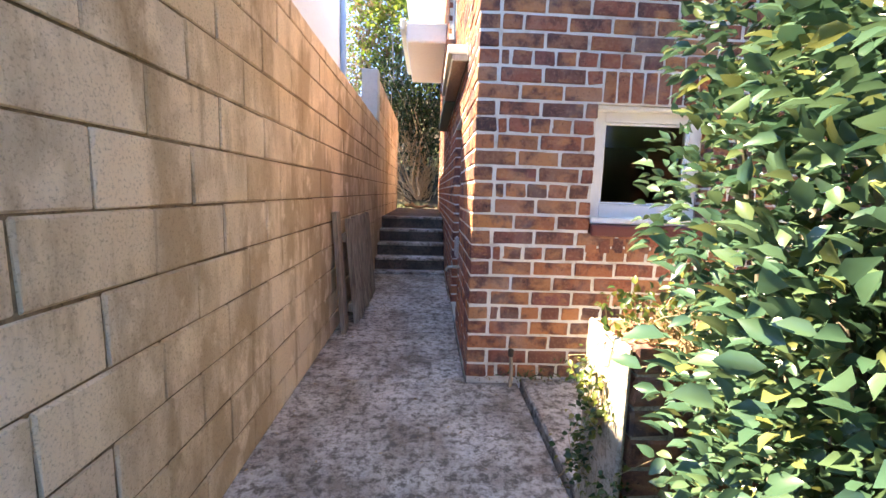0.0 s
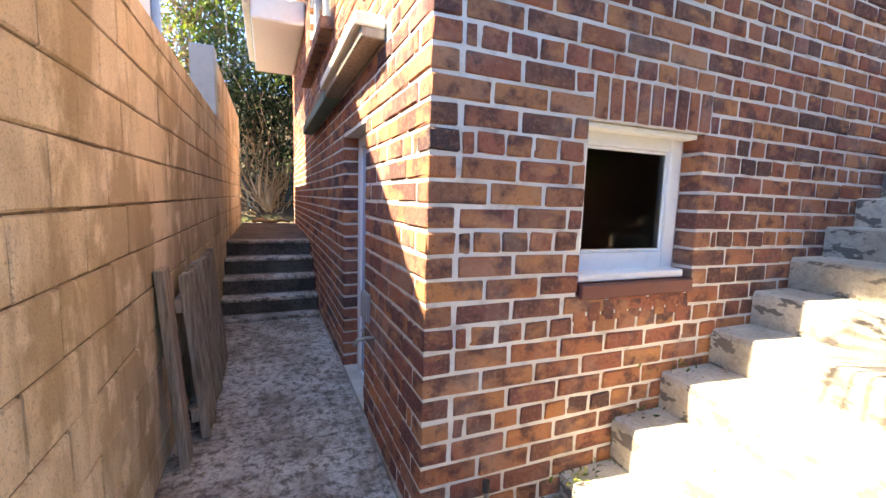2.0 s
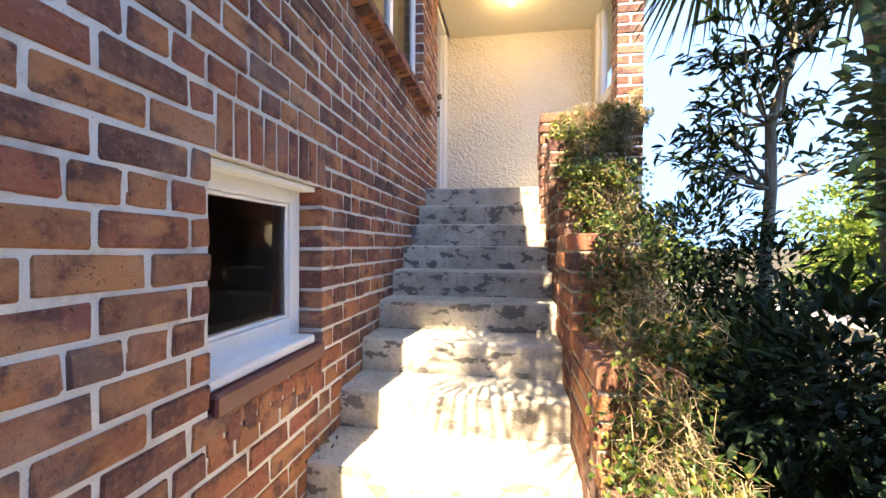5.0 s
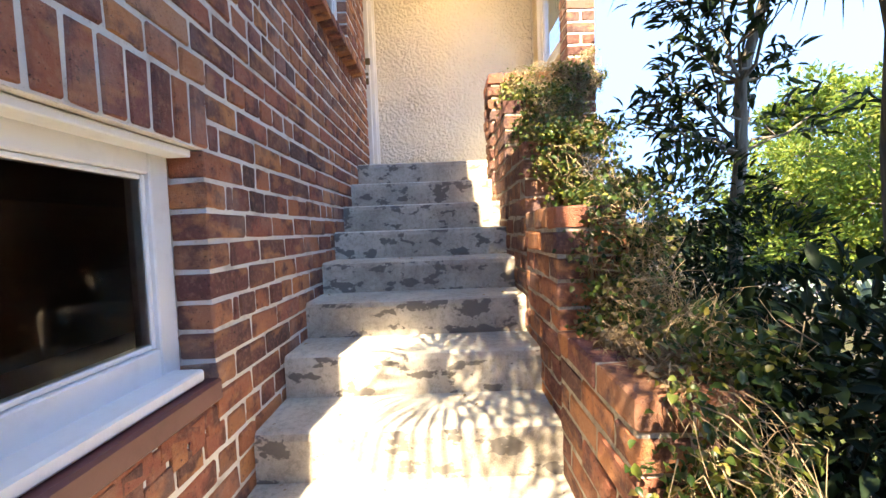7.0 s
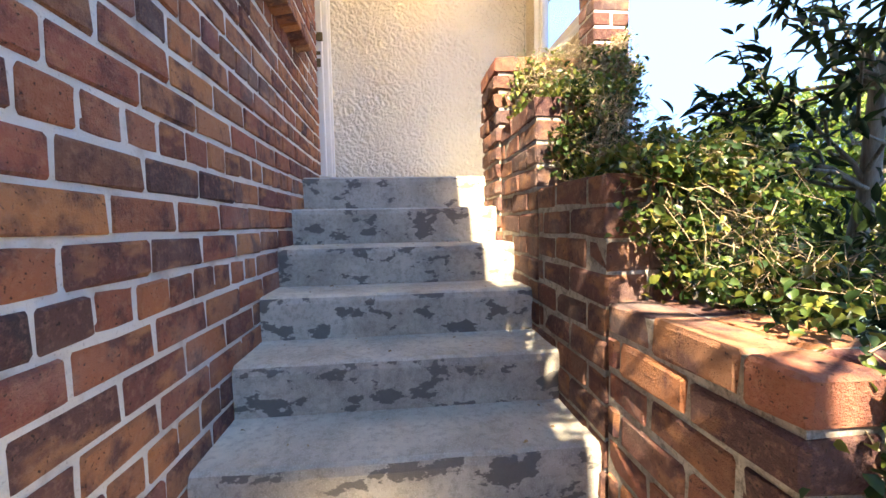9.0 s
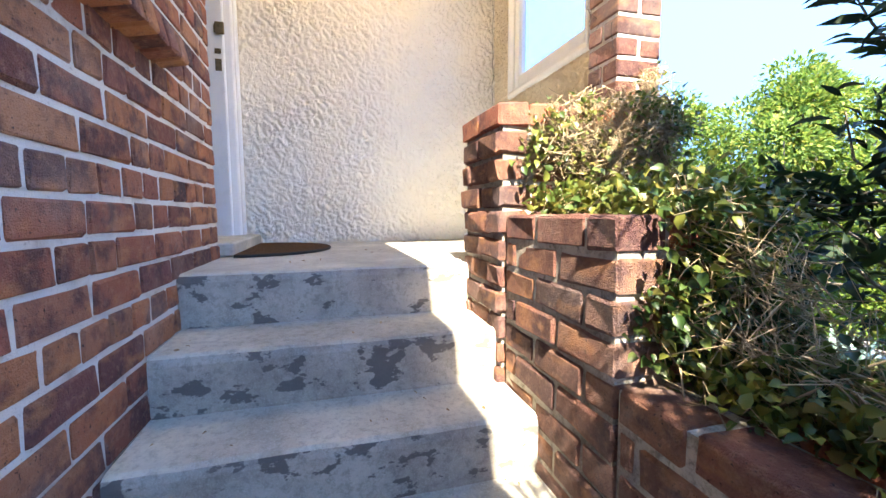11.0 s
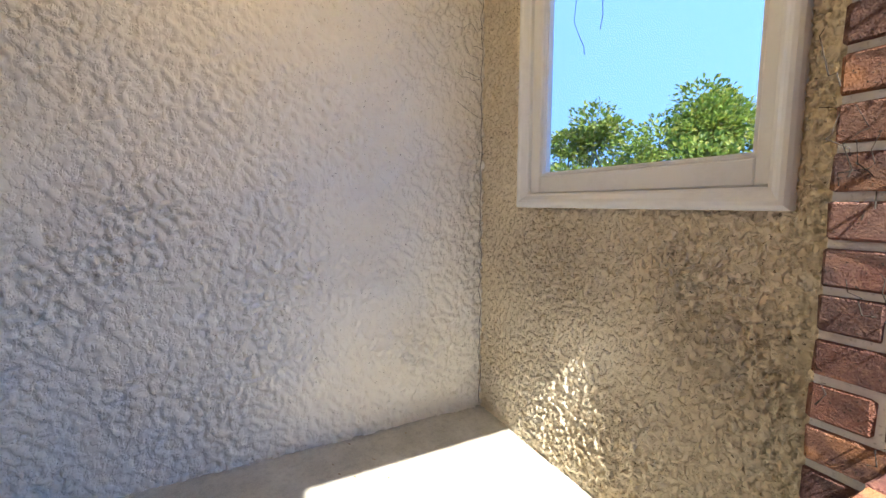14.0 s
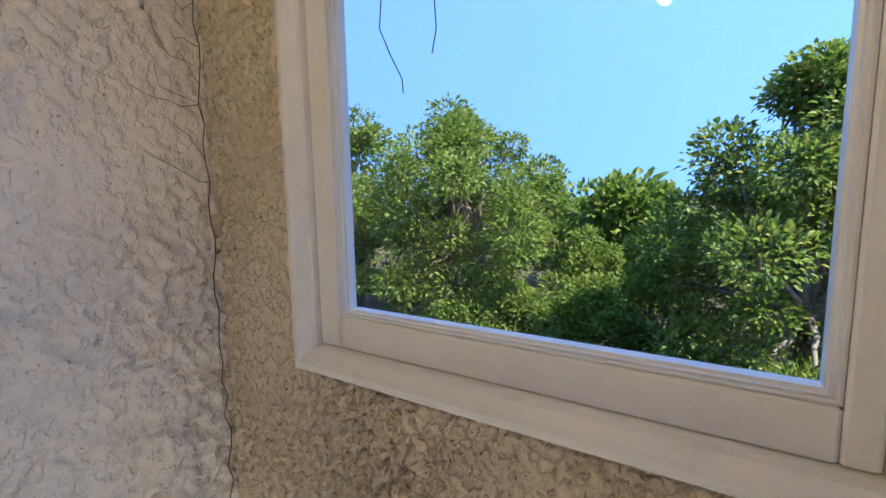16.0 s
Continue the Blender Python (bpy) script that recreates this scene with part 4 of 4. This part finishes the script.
    for z in (0.15, 0.72):
        ob = box("rail", (-0.018, 3.29, -0.035), (0.018, 4.47, 0.035), WOOD, bevel=0.004)
        ob.matrix_basis = pose(-0.628 - 0.088 * (z - 0.43), 0, z, 0, -5, 0)
        keep(ob, g)


boards()


# ---- neighbour's house over the wall ----
def neighbour():
    n = empty("neighbour_house", (-3, 5, 0), "white neighbouring house with pale blue downpipe", "house")
    x = -1.5
    prof = [(2.45, -0.1), (2.45, 3.0), (4.6, 4.65), (7.4, 4.65), (7.4, -0.1)]
    verts = [(x, y, z) for y, z in prof] + [(x - 4, y, z) for y, z in prof]
    k = len(prof)
    faces = [tuple(range(k))] + [tuple(range(2 * k - 1, k - 1, -1))] + [(i, i + k, (i + 1) % k + k, (i + 1) % k) for i in range(k)]
    keep(mesh_ob("wall", verts, faces, WHITE), n)
    keep(tube("downpipe", [(x + 0.05, 7.3, -0.05), (x + 0.05, 7.3, 4.6)], 0.05, PALEBLUE), n)
    keep(box("fascia", (x - 0.05, 4.6, 4.66), (x + 0.12, 7.5, 4.8), CREAM, bevel=0.01), n)


neighbour()


# ---- plants ----
def limbs(name, paths, mat, parent):
    """Tapered branches joined into one mesh."""
    vs, fs = [], []
    for pts, r0, r1 in paths:
        n = len(pts)
        for i, p in enumerate(pts):
            d = (Vector(pts[min(i + 1, n - 1)]) - Vector(pts[max(i - 1, 0)])).normalized()
            a = d.orthogonal().normalized()
            b = d.cross(a)
            r = r0 + (r1 - r0) * i / (n - 1)
            vs += [tuple(Vector(p) + (a * math.cos(t) + b * math.sin(t)) * r) for t in [k * math.tau / 6 for k in range(6)]]
        base = len(vs) - 6 * n
        for i in range(n - 1):
            for k in range(6):
                q = base + i * 6
                fs.append((q + k, q + (k + 1) % 6, q + 6 + (k + 1) % 6, q + 6 + k))
    return keep(mesh_ob(name, vs, fs, mat, smooth=True), parent)


def wander(a, b, rnd, n=6, amp=0.08):
    a, b = Vector(a), Vector(b)
    s = (b - a).length * amp
    return [tuple(a.lerp(b, i / n) + (Vector([rnd.uniform(-s, s) for _ in range(3)]) if 0 < i < n else Vector())) for i in range(n + 1)]


def bush(name, label, base, centres, radii, per, leaf, mat, seed, stems=9, flat=1.0, shell=0.5, category="shrub", stem_r=0.012, bark=BARK, **kw):
    rng, rnd = np.random.default_rng(seed), random.Random(seed)
    b = empty(name, base, label, category)
    limbs("stem", [(wander((base[0] + rnd.uniform(-0.08, 0.08), base[1] + rnd.uniform(-0.08, 0.08), base[2]), Vector(c) + Vector([rnd.uniform(-0.4, 0.4) * r for _ in range(3)]), rnd), stem_r, stem_r * 0.25) for c, r in [(centres[i % len(centres)], radii[i % len(radii)]) for i in range(max(stems, len(centres)))]], bark, b)
    leaves("leaves", clump_places(centres, radii, per, rng, flat, shell), *leaf, mat, b, seed, **kw)
    return b


# broad-leaved hedge at the start of the walk
rh = random.Random(2)
hc = [(0.60 + rh.uniform(-0.1, 0.2), 0.50 + rh.uniform(-0.2, 0.2), 0.2 + 0.075 * i) for i in range(30)]
bush("hedge", "glossy green broad-leaved hedge beside the path", (0.72, 0.5, -0.05), hc, [0.25 + rh.uniform(-0.05, 0.06) for _ in hc], 980, (0.033, 0.021), HEDGE, 4, stems=26)


def ivy(name, label, spots, per, leaf, seed, mat=IVY, dry=40, radius=0.1):
    """Creeper over a wall: stems and leaves around spots (point, out)."""
    rng, rnd = np.random.default_rng(seed), random.Random(seed)
    p0 = spots[0][0]
    o = empty(name, p0, label, "ivy")
    pl = []
    for p, out in spots:
        for _ in range(per):
            q = np.array(p) + rng.normal(0, radius, 3) * np.array([1, 1, 0.9])
            pl.append((q, np.array(out) + rng.normal(0, 0.5, 3)))
    leaves("leaves", pl, *leaf, mat, o, seed, droop=0.3)
    pts = []
    for _ in range(dry):
        a, b = rnd.choice(spots)[0], rnd.choice(spots)[0]
        a, b = Vector(a), Vector(b)
        if (b - a).length > 0.3:
            b = a + (b - a).normalized() * 0.22
        j = lambda: Vector([rnd.gauss(0, radius * 0.7) for _ in range(3)])
        pts.append((wander(a + j(), b + j(), rnd, 7, 0.22), rnd.uniform(0.0009, 0.0022), 0.0007))
    limbs("dry_stems", pts, DRYSTEM, o)
    return o


ri = random.Random(6)
ivy("ivy", "ivy and dry creeper over the low parapet end", [((ri.uniform(0.55, 1.25), ri.uniform(1.0, 1.24), 0.72 + ri.uniform(-0.0, 0.06)), (0, 0, 1)) for _ in range(24)] + [((0.53, ri.uniform(1.0, 1.26), ri.uniform(0.1, 0.6)), (-1, 0, 0.2)) for _ in range(11)] + [((ri.uniform(1.14, 1.21), ri.uniform(1.02, 1.22), ri.uniform(0.72, 1.02)), (-1, 0.2, 0.2)) for _ in range(12)], 48, (0.024, 0.020), 3, dry=200, radius=0.034)
ivy("ivy", "ivy hanging over the middle parapet", [((ri.uniform(1.2, 1.78), ri.uniform(0.9, 1.10), 1.0 + ri.uniform(0, 0.07)), (0, 0, 1)) for _ in range(18)] + [((ri.uniform(1.73, 1.79), ri.uniform(0.92, 1.19), ri.uniform(1.02, 1.46)), (-1, 0.2, 0.1)) for _ in range(30)], 46, (0.027, 0.022), 5, dry=260, radius=0.04)
ivy("ivy", "dark ivy on the upper parapet tiers", [((ri.uniform(1.9, 2.32), ri.uniform(0.85, 1.10), 1.44 + ri.uniform(0, 0.05)), (0, 0, 1)) for _ in range(18)] + [((ri.uniform(2.28, 2.33), ri.uniform(0.86, 1.2), ri.uniform(1.44, 1.80)), (-1, 0.1, 0)) for _ in range(34)] + [((ri.uniform(2.36, 2.86), ri.uniform(0.86, 1.12), 1.77 + ri.uniform(0, 0.04)), (0, 0, 1)) for _ in range(24)] + [((ri.uniform(2.82, 2.87), ri.uniform(0.9, 1.21), ri.uniform(1.77, 2.14)), (-1, 0.1, 0)) for _ in range(34)], 46, (0.027, 0.022), 7, dry=420, radius=0.035)
ivy("ivy", "ivy and dry tangled creeper on the porch parapet", [((ri.uniform(3.39, 3.43), ri.uniform(0.60, 1.20), ri.uniform(2.13, 2.45)), (-1, 0.1, 0)) for _ in range(40)] + [((ri.uniform(3.42, 3.58), ri.uniform(0.6, 1.0), 2.462), (-0.5, 0, 0.3)) for _ in range(12)] + [((ri.uniform(3.69, 3.74), ri.uniform(0.38, 0.50), ri.uniform(2.4, 2.72)), (-1, -0.3, 0.3)) for _ in range(14)], 26, (0.028, 0.022), 9, mat=SUNIVY, dry=1500, radius=0.034)
ivy("ivy", "yellowing ivy spread over the parapet tops, sunlit tone in leaf colour", [((ri.uniform(2.92, 3.42), ri.uniform(0.90, 1.17), 2.115 + ri.uniform(0, 0.015)) if k % 2 else (ri.uniform(2.40, 2.86), ri.uniform(0.90, 1.15), 1.765 + ri.uniform(0, 0.02)), (-0.3, 0.1, 0.8)) for k in range(90)], 40, (0.030, 0.024), 29, mat=SUNIVY, dry=120, radius=0.032)


ivy("dry_litter", "brown leaf litter and dead creeper on the low parapet", [((ri.uniform(1.25, 1.76), ri.uniform(0.95, 1.20), 1.006), (ri.gauss(0, 1), ri.gauss(0, 1), 0.1)) for _ in range(50)] + [((ri.uniform(0.6, 1.2), ri.uniform(0.95, 1.2), 0.726), (ri.gauss(0, 1), ri.gauss(0, 1), 0.1)) for _ in range(30)], 22, (0.03, 0.016), 61, mat=DRYLEAF, dry=500, radius=0.022)


# slender tree beside the stairs
def slim_tree():
    rnd, rng = random.Random(8), np.random.default_rng(8)
    t = empty("garden_tree", (2.87, 0.0, -0.05), "slender pale-trunked garden tree with long dark leaves", "tree")
    trunk = wander((2.87, 0.0, -0.05), (2.78, -0.14, 3.5), rnd, 8, 0.02)
    paths = [(trunk, 0.05, 0.018)]
    pl = []
    for i in range(52):
        a = Vector(trunk[4 + i % 5])
        ang = rnd.uniform(0, math.tau)
        ln = rnd.uniform(0.35, 0.72)
        e = a + Vector((math.cos(ang) * ln, math.sin(ang) * ln, rnd.uniform(0.0, 0.7)))
        p = wander(a, e, rnd, 6, 0.07)
        paths.append((p, 0.011, 0.003))
        for k in range(34):
            q = Vector(p[0]).lerp(Vector(p[-1]), rnd.uniform(0.35, 1.05)) + Vector([rnd.gauss(0, 0.045) for _ in range(3)])
            d = (Vector(p[-1]) - a).normalized() + Vector([rnd.gauss(0, 0.6) for _ in range(3)])
            pl.append((np.array(q), np.array(d)))
    limbs("trunk", paths, BARK, t)
    leaves("leaves", pl, 0.11, 0.034, SHADELEAF, t, 8, droop=0.25)


slim_tree()
rd = random.Random(12)
# shrubs below the parapet, the shade over them put into their leaf colour
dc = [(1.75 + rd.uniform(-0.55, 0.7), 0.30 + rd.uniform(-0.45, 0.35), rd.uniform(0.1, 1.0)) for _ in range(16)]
bush("shrub", "dense dark green shrub beside the parapet, shade in leaf colour", (1.8, 0.3, -0.05), dc, [0.34] * 16, 420, (0.07, 0.028), SHADELEAF, 15, stems=18)
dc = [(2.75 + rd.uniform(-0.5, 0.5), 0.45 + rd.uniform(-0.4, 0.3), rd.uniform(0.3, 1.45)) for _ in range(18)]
bush("shrub", "dark shrub against the upper parapet, shade in leaf colour", (2.75, 0.4, -0.05), dc, [0.27] * 18, 520, (0.055, 0.022), SHADELEAF, 16, stems=18)
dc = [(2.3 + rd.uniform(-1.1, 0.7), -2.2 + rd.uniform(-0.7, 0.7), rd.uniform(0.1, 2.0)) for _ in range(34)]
bush("shrub", "large leafy garden shrub below the porch", (2.3, -2.2, -0.1), dc, [0.5] * 34, 200, (0.10, 0.04), SHADELEAF, 17, stems=30, stem_r=0.02)


def palm(foot, crown, seed):
    rnd = random.Random(seed)
    t = empty("palm", foot, "palm with drooping fan fronds above the stairs", "palm", group="palms by the stairs")
    c = Vector(crown)
    limbs("trunk", [(wander(foot, tuple(c), rnd, 8, 0.01), 0.10, 0.08)], BARK, t)
    vs, fs, stems = [], [], []
    for f in range(40):
        ang = math.tau * f / 20 + rnd.uniform(-0.15, 0.15)
        el = rnd.uniform(-0.5, 0.8)
        ln = rnd.uniform(0.6, 1.0)
        d = Vector((math.cos(ang) * math.cos(el), math.sin(ang) * math.cos(el), math.sin(el)))
        hub = c + d * ln + Vector((0, 0, -0.12))
        stems.append((wander(c, hub, rnd, 4, 0.03), 0.012, 0.008))
        side = d.cross(Vector((0, 0, 1))).normalized()
        nrm = side.cross(d).normalized()
        for k in range(26):
            a = radians(-125 + 250 * k / 25)
            w = (d * math.cos(a) + side * math.sin(a) + nrm * 0.12).normalized()
            r = rnd.uniform(0.42, 0.58)
            tip = hub + w * r + Vector((0, 0, -0.24 - 0.1 * rnd.random()))
            mid = hub + w * r * 0.55
            s = w.cross(nrm).normalized() * 0.013
            b = len(vs)
            vs += [tuple(hub - s * 0.3), tuple(hub + s * 0.3), tuple(mid - s), tuple(mid + s), tuple(tip)]
            fs += [(b, b + 1, b + 3, b + 2), (b + 2, b + 3, b + 4)]
    limbs("stalks", stems, BARK, t)
    tagged(keep(mesh_ob("fronds", vs, fs, PALMLEAF), t), kind="stuff")


palm((1.3, 0.3, -0.05), (0.46, 1.0, 3.5), 19)
palm((2.1, -0.35, -0.05), (1.85, 0.15, 3.25), 23)


def tree(label, base, top, spread, seed, n=34, per=420, leaf=(0.17, 0.11), mat=TREELEAF, clump=1.0, name="tree"):
    """A broad tree: trunk, limbs, and a crown of many leaf clumps with gaps."""
    rnd, rng = random.Random(seed), np.random.default_rng(seed)
    bx, by, bz = base
    t = empty(name, base, label, "tree")
    h = top - bz
    cs, rs = [], []
    for i in range(n):
        u = rnd.random()
        z = bz + h * (0.12 + 0.86 * u)
        wide = spread * math.sin(math.pi * min(1, 0.22 + 0.75 * u)) ** 0.8
        a, q = rnd.uniform(0, math.tau), rnd.random() ** 0.5
        cs.append((bx + wide * q * math.cos(a), by + wide * q * math.sin(a), z))
        rs.append(clump * rnd.uniform(0.55, 1.05))
    fork = (bx, by, bz + h * 0.35)
    paths = [(wander(base, fork, rnd, 5, 0.03), 0.05 * h * 0.6, 0.03 * h * 0.6)]
    paths += [(wander(fork, c, rnd, 5, 0.08), 0.012 * h, 0.02) for c in cs]
    limbs("trunk", paths, BARK, t)
    leaves("crown", clump_places(cs, rs, per, rng, 0.75, 0.35), *leaf, mat, t, seed)
    return t


tree("broad green tree beyond the garden", (13.2, -14.6, -2.6), 6.9, 5.0, 31, n=95, per=540, leaf=(0.18, 0.115), clump=1.2)
tree("tall dark green tree hung with creeper", (2.1, -11.0, -2.4), 5.95, 3.3, 32, n=75, per=560, leaf=(0.145, 0.09), mat=TREELEAF, clump=1.05)
tree("green garden tree past the pillar", (20.0, -15.5, -2.6), 7.5, 4.2, 33, n=60, per=300, leaf=(0.26, 0.16), clump=1.3)
tree("far green tree on the slope", (-6.0, -18.0, -2.6), 6.0, 4.5, 34, n=50, per=300, leaf=(0.26, 0.16), clump=1.3)
for i, (x, y, s) in enumerate(((30, -22, 5), (9, -42, 6), (-2, -48, 7), (24, -46, 7), (7.5, -22, 4), (11, -26, 4), (16, -60, 7), (40, -30, 6), (38, -8, 5))):
    tree("distant green tree on the slope", (x, y, -2.7), 3.0 + (i % 3) * 0.8, s, 50 + i, n=30, per=110, leaf=(0.5, 0.32), clump=1.8)

# bank behind the passage
rk = random.Random(27)
bc = [(-0.35 + rk.uniform(-1.6, 1.5), 10.9 + rk.uniform(-0.3, 1.2), rk.uniform(3.6, 8.0)) for _ in range(50)]
bush("bank_creeper", "overgrown bank of creeper and leafy shrubs", (-0.3, 11.2, 0.8), bc, [0.6] * 50, 240, (0.11, 0.075), TREELEAF, 41, stems=50, stem_r=0.02)
bc = [(-1.9 + rk.uniform(-1.0, 0.9), 11.6 + rk.uniform(-0.3, 0.6), rk.uniform(2.5, 8.0)) for _ in range(34)]
bush("dry_creeper", "dry brown tangle of creeper on the bank", (-1.9, 12, 1.5), bc, [0.65] * 34, 200, (0.10, 0.05), DRYLEAF, 42, stems=50, stem_r=0.02, bark=DRYSTEM)
lg = empty("fallen_branch", (-0.1, 9.6, 0.72), "pale broken branch lying on the upper path", "branch")
limbs("wood", [(wander((-0.5, 9.4, 0.76), (0.15, 9.75, 0.74), rk, 5, 0.04), 0.04, 0.03), (wander((-0.3, 9.6, 0.78), (-0.55, 9.9, 0.95), rk, 4, 0.06), 0.025, 0.01)], DRYSTEM, lg)


# creeper roots in the porch corner, and on the clinker face of the pillar
def roots():
    rnd = random.Random(44)
    o = empty("creeper_roots", (5.27, 0.56, 2.0), "thin dead creeper roots climbing the porch corner", "roots")
    paths, z, p = [], 1.92, Vector((5.275, 0.565, 1.92))
    pts = [tuple(p)]
    while p.z < 4.0:
        p = Vector((5.272 + rnd.uniform(-0.006, 0.006), 0.568 + rnd.uniform(-0.006, 0.01), p.z + 0.045))
        pts.append(tuple(p))
        if p.z > 3.25 and rnd.random() < 0.35:
            e = p + Vector((rnd.uniform(-0.01, 0.0), rnd.uniform(0.03, 0.16), rnd.uniform(-0.02, 0.12)))
            paths.append((wander(p, e, rnd, 4, 0.12), 0.0009, 0.0005))
    paths.append((pts, 0.0014, 0.0011))
    tagged(limbs("root", paths, DARK, o), kind="stuff")
    q = empty("creeper_roots", (3.85, 0.64, 2.6), "brown creeper roots clinging to the brick pillar", "roots")
    paths = []
    for _ in range(34):
        a = Vector((rnd.uniform(3.75, 3.94), 0.64, rnd.uniform(2.45, 3.6)))
        paths.append((wander(a, a + Vector((rnd.uniform(-0.06, 0.06), 0.004, rnd.uniform(0.03, 0.14))), rnd, 5, 0.18), 0.0014, 0.0006))
    tagged(limbs("root", paths, DARK, q), kind="stuff")
    w = empty("hanging_wire", (4.75, 0.40, 4.0), "thin black wires hanging outside the porch window", "wire")
    limbs("wire", [([(4.84, 0.40, 4.05), (4.85, 0.40, 3.78), (4.868, 0.40, 3.63), (4.84, 0.40, 3.57), (4.811, 0.40, 3.517), (4.809, 0.40, 3.488)], 0.0013, 0.0013), ([(4.74, 0.40, 4.05), (4.728, 0.40, 3.66), (4.724, 0.40, 3.60), (4.735, 0.40, 3.554)], 0.0013, 0.0013)], DARK, w)


roots()


def litter():
    """Leaves and grit lying on the path, the steps and the porch floor."""
    rng = np.random.default_rng(5)
    o = empty("leaf_litter", (0, 2, 0), "scattered dead leaves and grit on the concrete", "litter")
    pl = []
    for _ in range(140):
        pl.append((np.array([rng.uniform(-0.68, 0.5), rng.uniform(0.6, 5.3), 0.006]), np.array([rng.normal(), rng.normal(), 0.05])))
    for _ in range(60):
        pl.append((np.array([rng.uniform(0.3, 0.9), WY - abs(rng.normal(0, 0.05)) - 0.02, 0.03]), np.array([rng.normal(), rng.normal(), 0.3])))
    for i in range(10):
        for _ in range(9):
            pl.append((np.array([rng.uniform(NX[i] + 0.04, NX[i + 1]), rng.uniform(1.3, 2.3), NZ[i] + 0.004]), np.array([rng.normal(), rng.normal(), 0.05])))
    for _ in range(40):
        pl.append((np.array([rng.uniform(3.9, 5.25), rng.uniform(0.7, 2.2), LZ + 0.004]), np.array([rng.normal(), rng.normal(), 0.05])))
    leaves("leaf", pl, 0.018, 0.009, DRYLEAF, o, 6, spread=0.02)


litter()


def garden_wall_weeds():
    rnd, rng = random.Random(3), np.random.default_rng(3)
    for cx, cy, cz, n in ((0.62, 2.29, 0.03, 60), (0.95, 2.27, 0.12, 46), (1.28, 2.30, 0.32, 20), (-0.66, 5.7, 0.05, 40), (1.5, 2.30, 0.5, 16)):
        o = empty("weed", (cx, cy, cz), "small green weeds growing at the wall foot", "weed", group="weeds at the wall foot")
        pl = [(np.array([cx + rng.normal(0, 0.08), cy - abs(rng.normal(0, 0.02)), cz + abs(rng.normal(0, 0.025))]), np.array([rng.normal(0, 0.6), -0.4, 0.9])) for _ in range(n)]
        leaves("leaves", pl, 0.028, 0.012, IVY, o, n)


garden_wall_weeds()


def agave(at, size, seed):
    """A rosette of long pointed leaves."""
    rnd = random.Random(seed)
    o = empty("agave", at, "grey-green spiky agave in the garden", "agave", group="agaves below the porch")
    vs, fs = [], []
    for i in range(34):
        a, el = rnd.uniform(0, math.tau), rnd.uniform(0.15, 1.3)
        d = Vector((math.cos(a) * math.cos(el), math.sin(a) * math.cos(el), math.sin(el)))
        sd = d.cross(Vector((0, 0, 1))).normalized() * size * 0.075
        n = sd.cross(d).normalized() * size * 0.03
        p = Vector(at)
        b = len(vs)
        vs += [tuple(p - sd * 0.6), tuple(p - n), tuple(p + sd * 0.6), tuple(p + d * size * 0.5 - sd), tuple(p + d * size * 0.5 - n), tuple(p + d * size * 0.5 + sd), tuple(p + d * size + Vector((0, 0, -0.1 * size)))]
        fs += [(b, b + 1, b + 4, b + 3), (b + 1, b + 2, b + 5, b + 4), (b + 3, b + 4, b + 6), (b + 4, b + 5, b + 6)]
    keep(mesh_ob("leaves", vs, fs, AGAVE), o)


for i, (x, y, z, q) in enumerate(((8.3, -6.6, -0.7, 1.0), (9.1, -7.3, -0.85, 1.1), (7.6, -7.4, -0.85, 0.9), (9.9, -6.6, -0.7, 0.8), (6.6, -6.0, -0.6, 0.9))):
    agave((x, y, z), q, 60 + i)


def fence():
    f = empty("timber_fence", (8, -9.5, -1.5), "dark post and rail garden fence under the trees", "fence")
    for i in range(14):
        keep(box("post", (1.0 + i * 1.2, -9.45, -2.2), (1.1 + i * 1.2, -9.35, -0.75), WOOD, bevel=0.01), f)
    for z in (-1.35, -0.95):
        keep(box("rail", (0.9, -9.34, z), (17.0, -9.30, z + 0.1), WOOD, bevel=0.008), f)


fence()

# lower bank shrubs: shade painted by near-black leaves under the bright creeper
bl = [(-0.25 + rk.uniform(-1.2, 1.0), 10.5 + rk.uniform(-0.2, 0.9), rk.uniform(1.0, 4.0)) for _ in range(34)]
bush("bank_shrub", "dark shrubs and stems on the bank, shade put into leaf colour", (-0.2, 10.8, 0.7), bl, [0.5] * 34, 240, (0.09, 0.06), SHADELEAF, 47, stems=70, stem_r=0.018, bark=DRYSTEM)

for i, (x, y, top, w) in enumerate(((7.0, -13.0, 0.6, 1.6), (9.5, -12.6, 0.2, 1.5), (5.2, -12.4, 1.2, 1.6), (11.5, -11.5, -0.4, 1.5), (8.2, -16.5, 1.8, 2.0))):
    tree("low leafy shrub under the garden trees", (x, y, -2.4), top, w, 80 + i, n=26, per=260, leaf=(0.16, 0.1), clump=0.75, name="shrub")
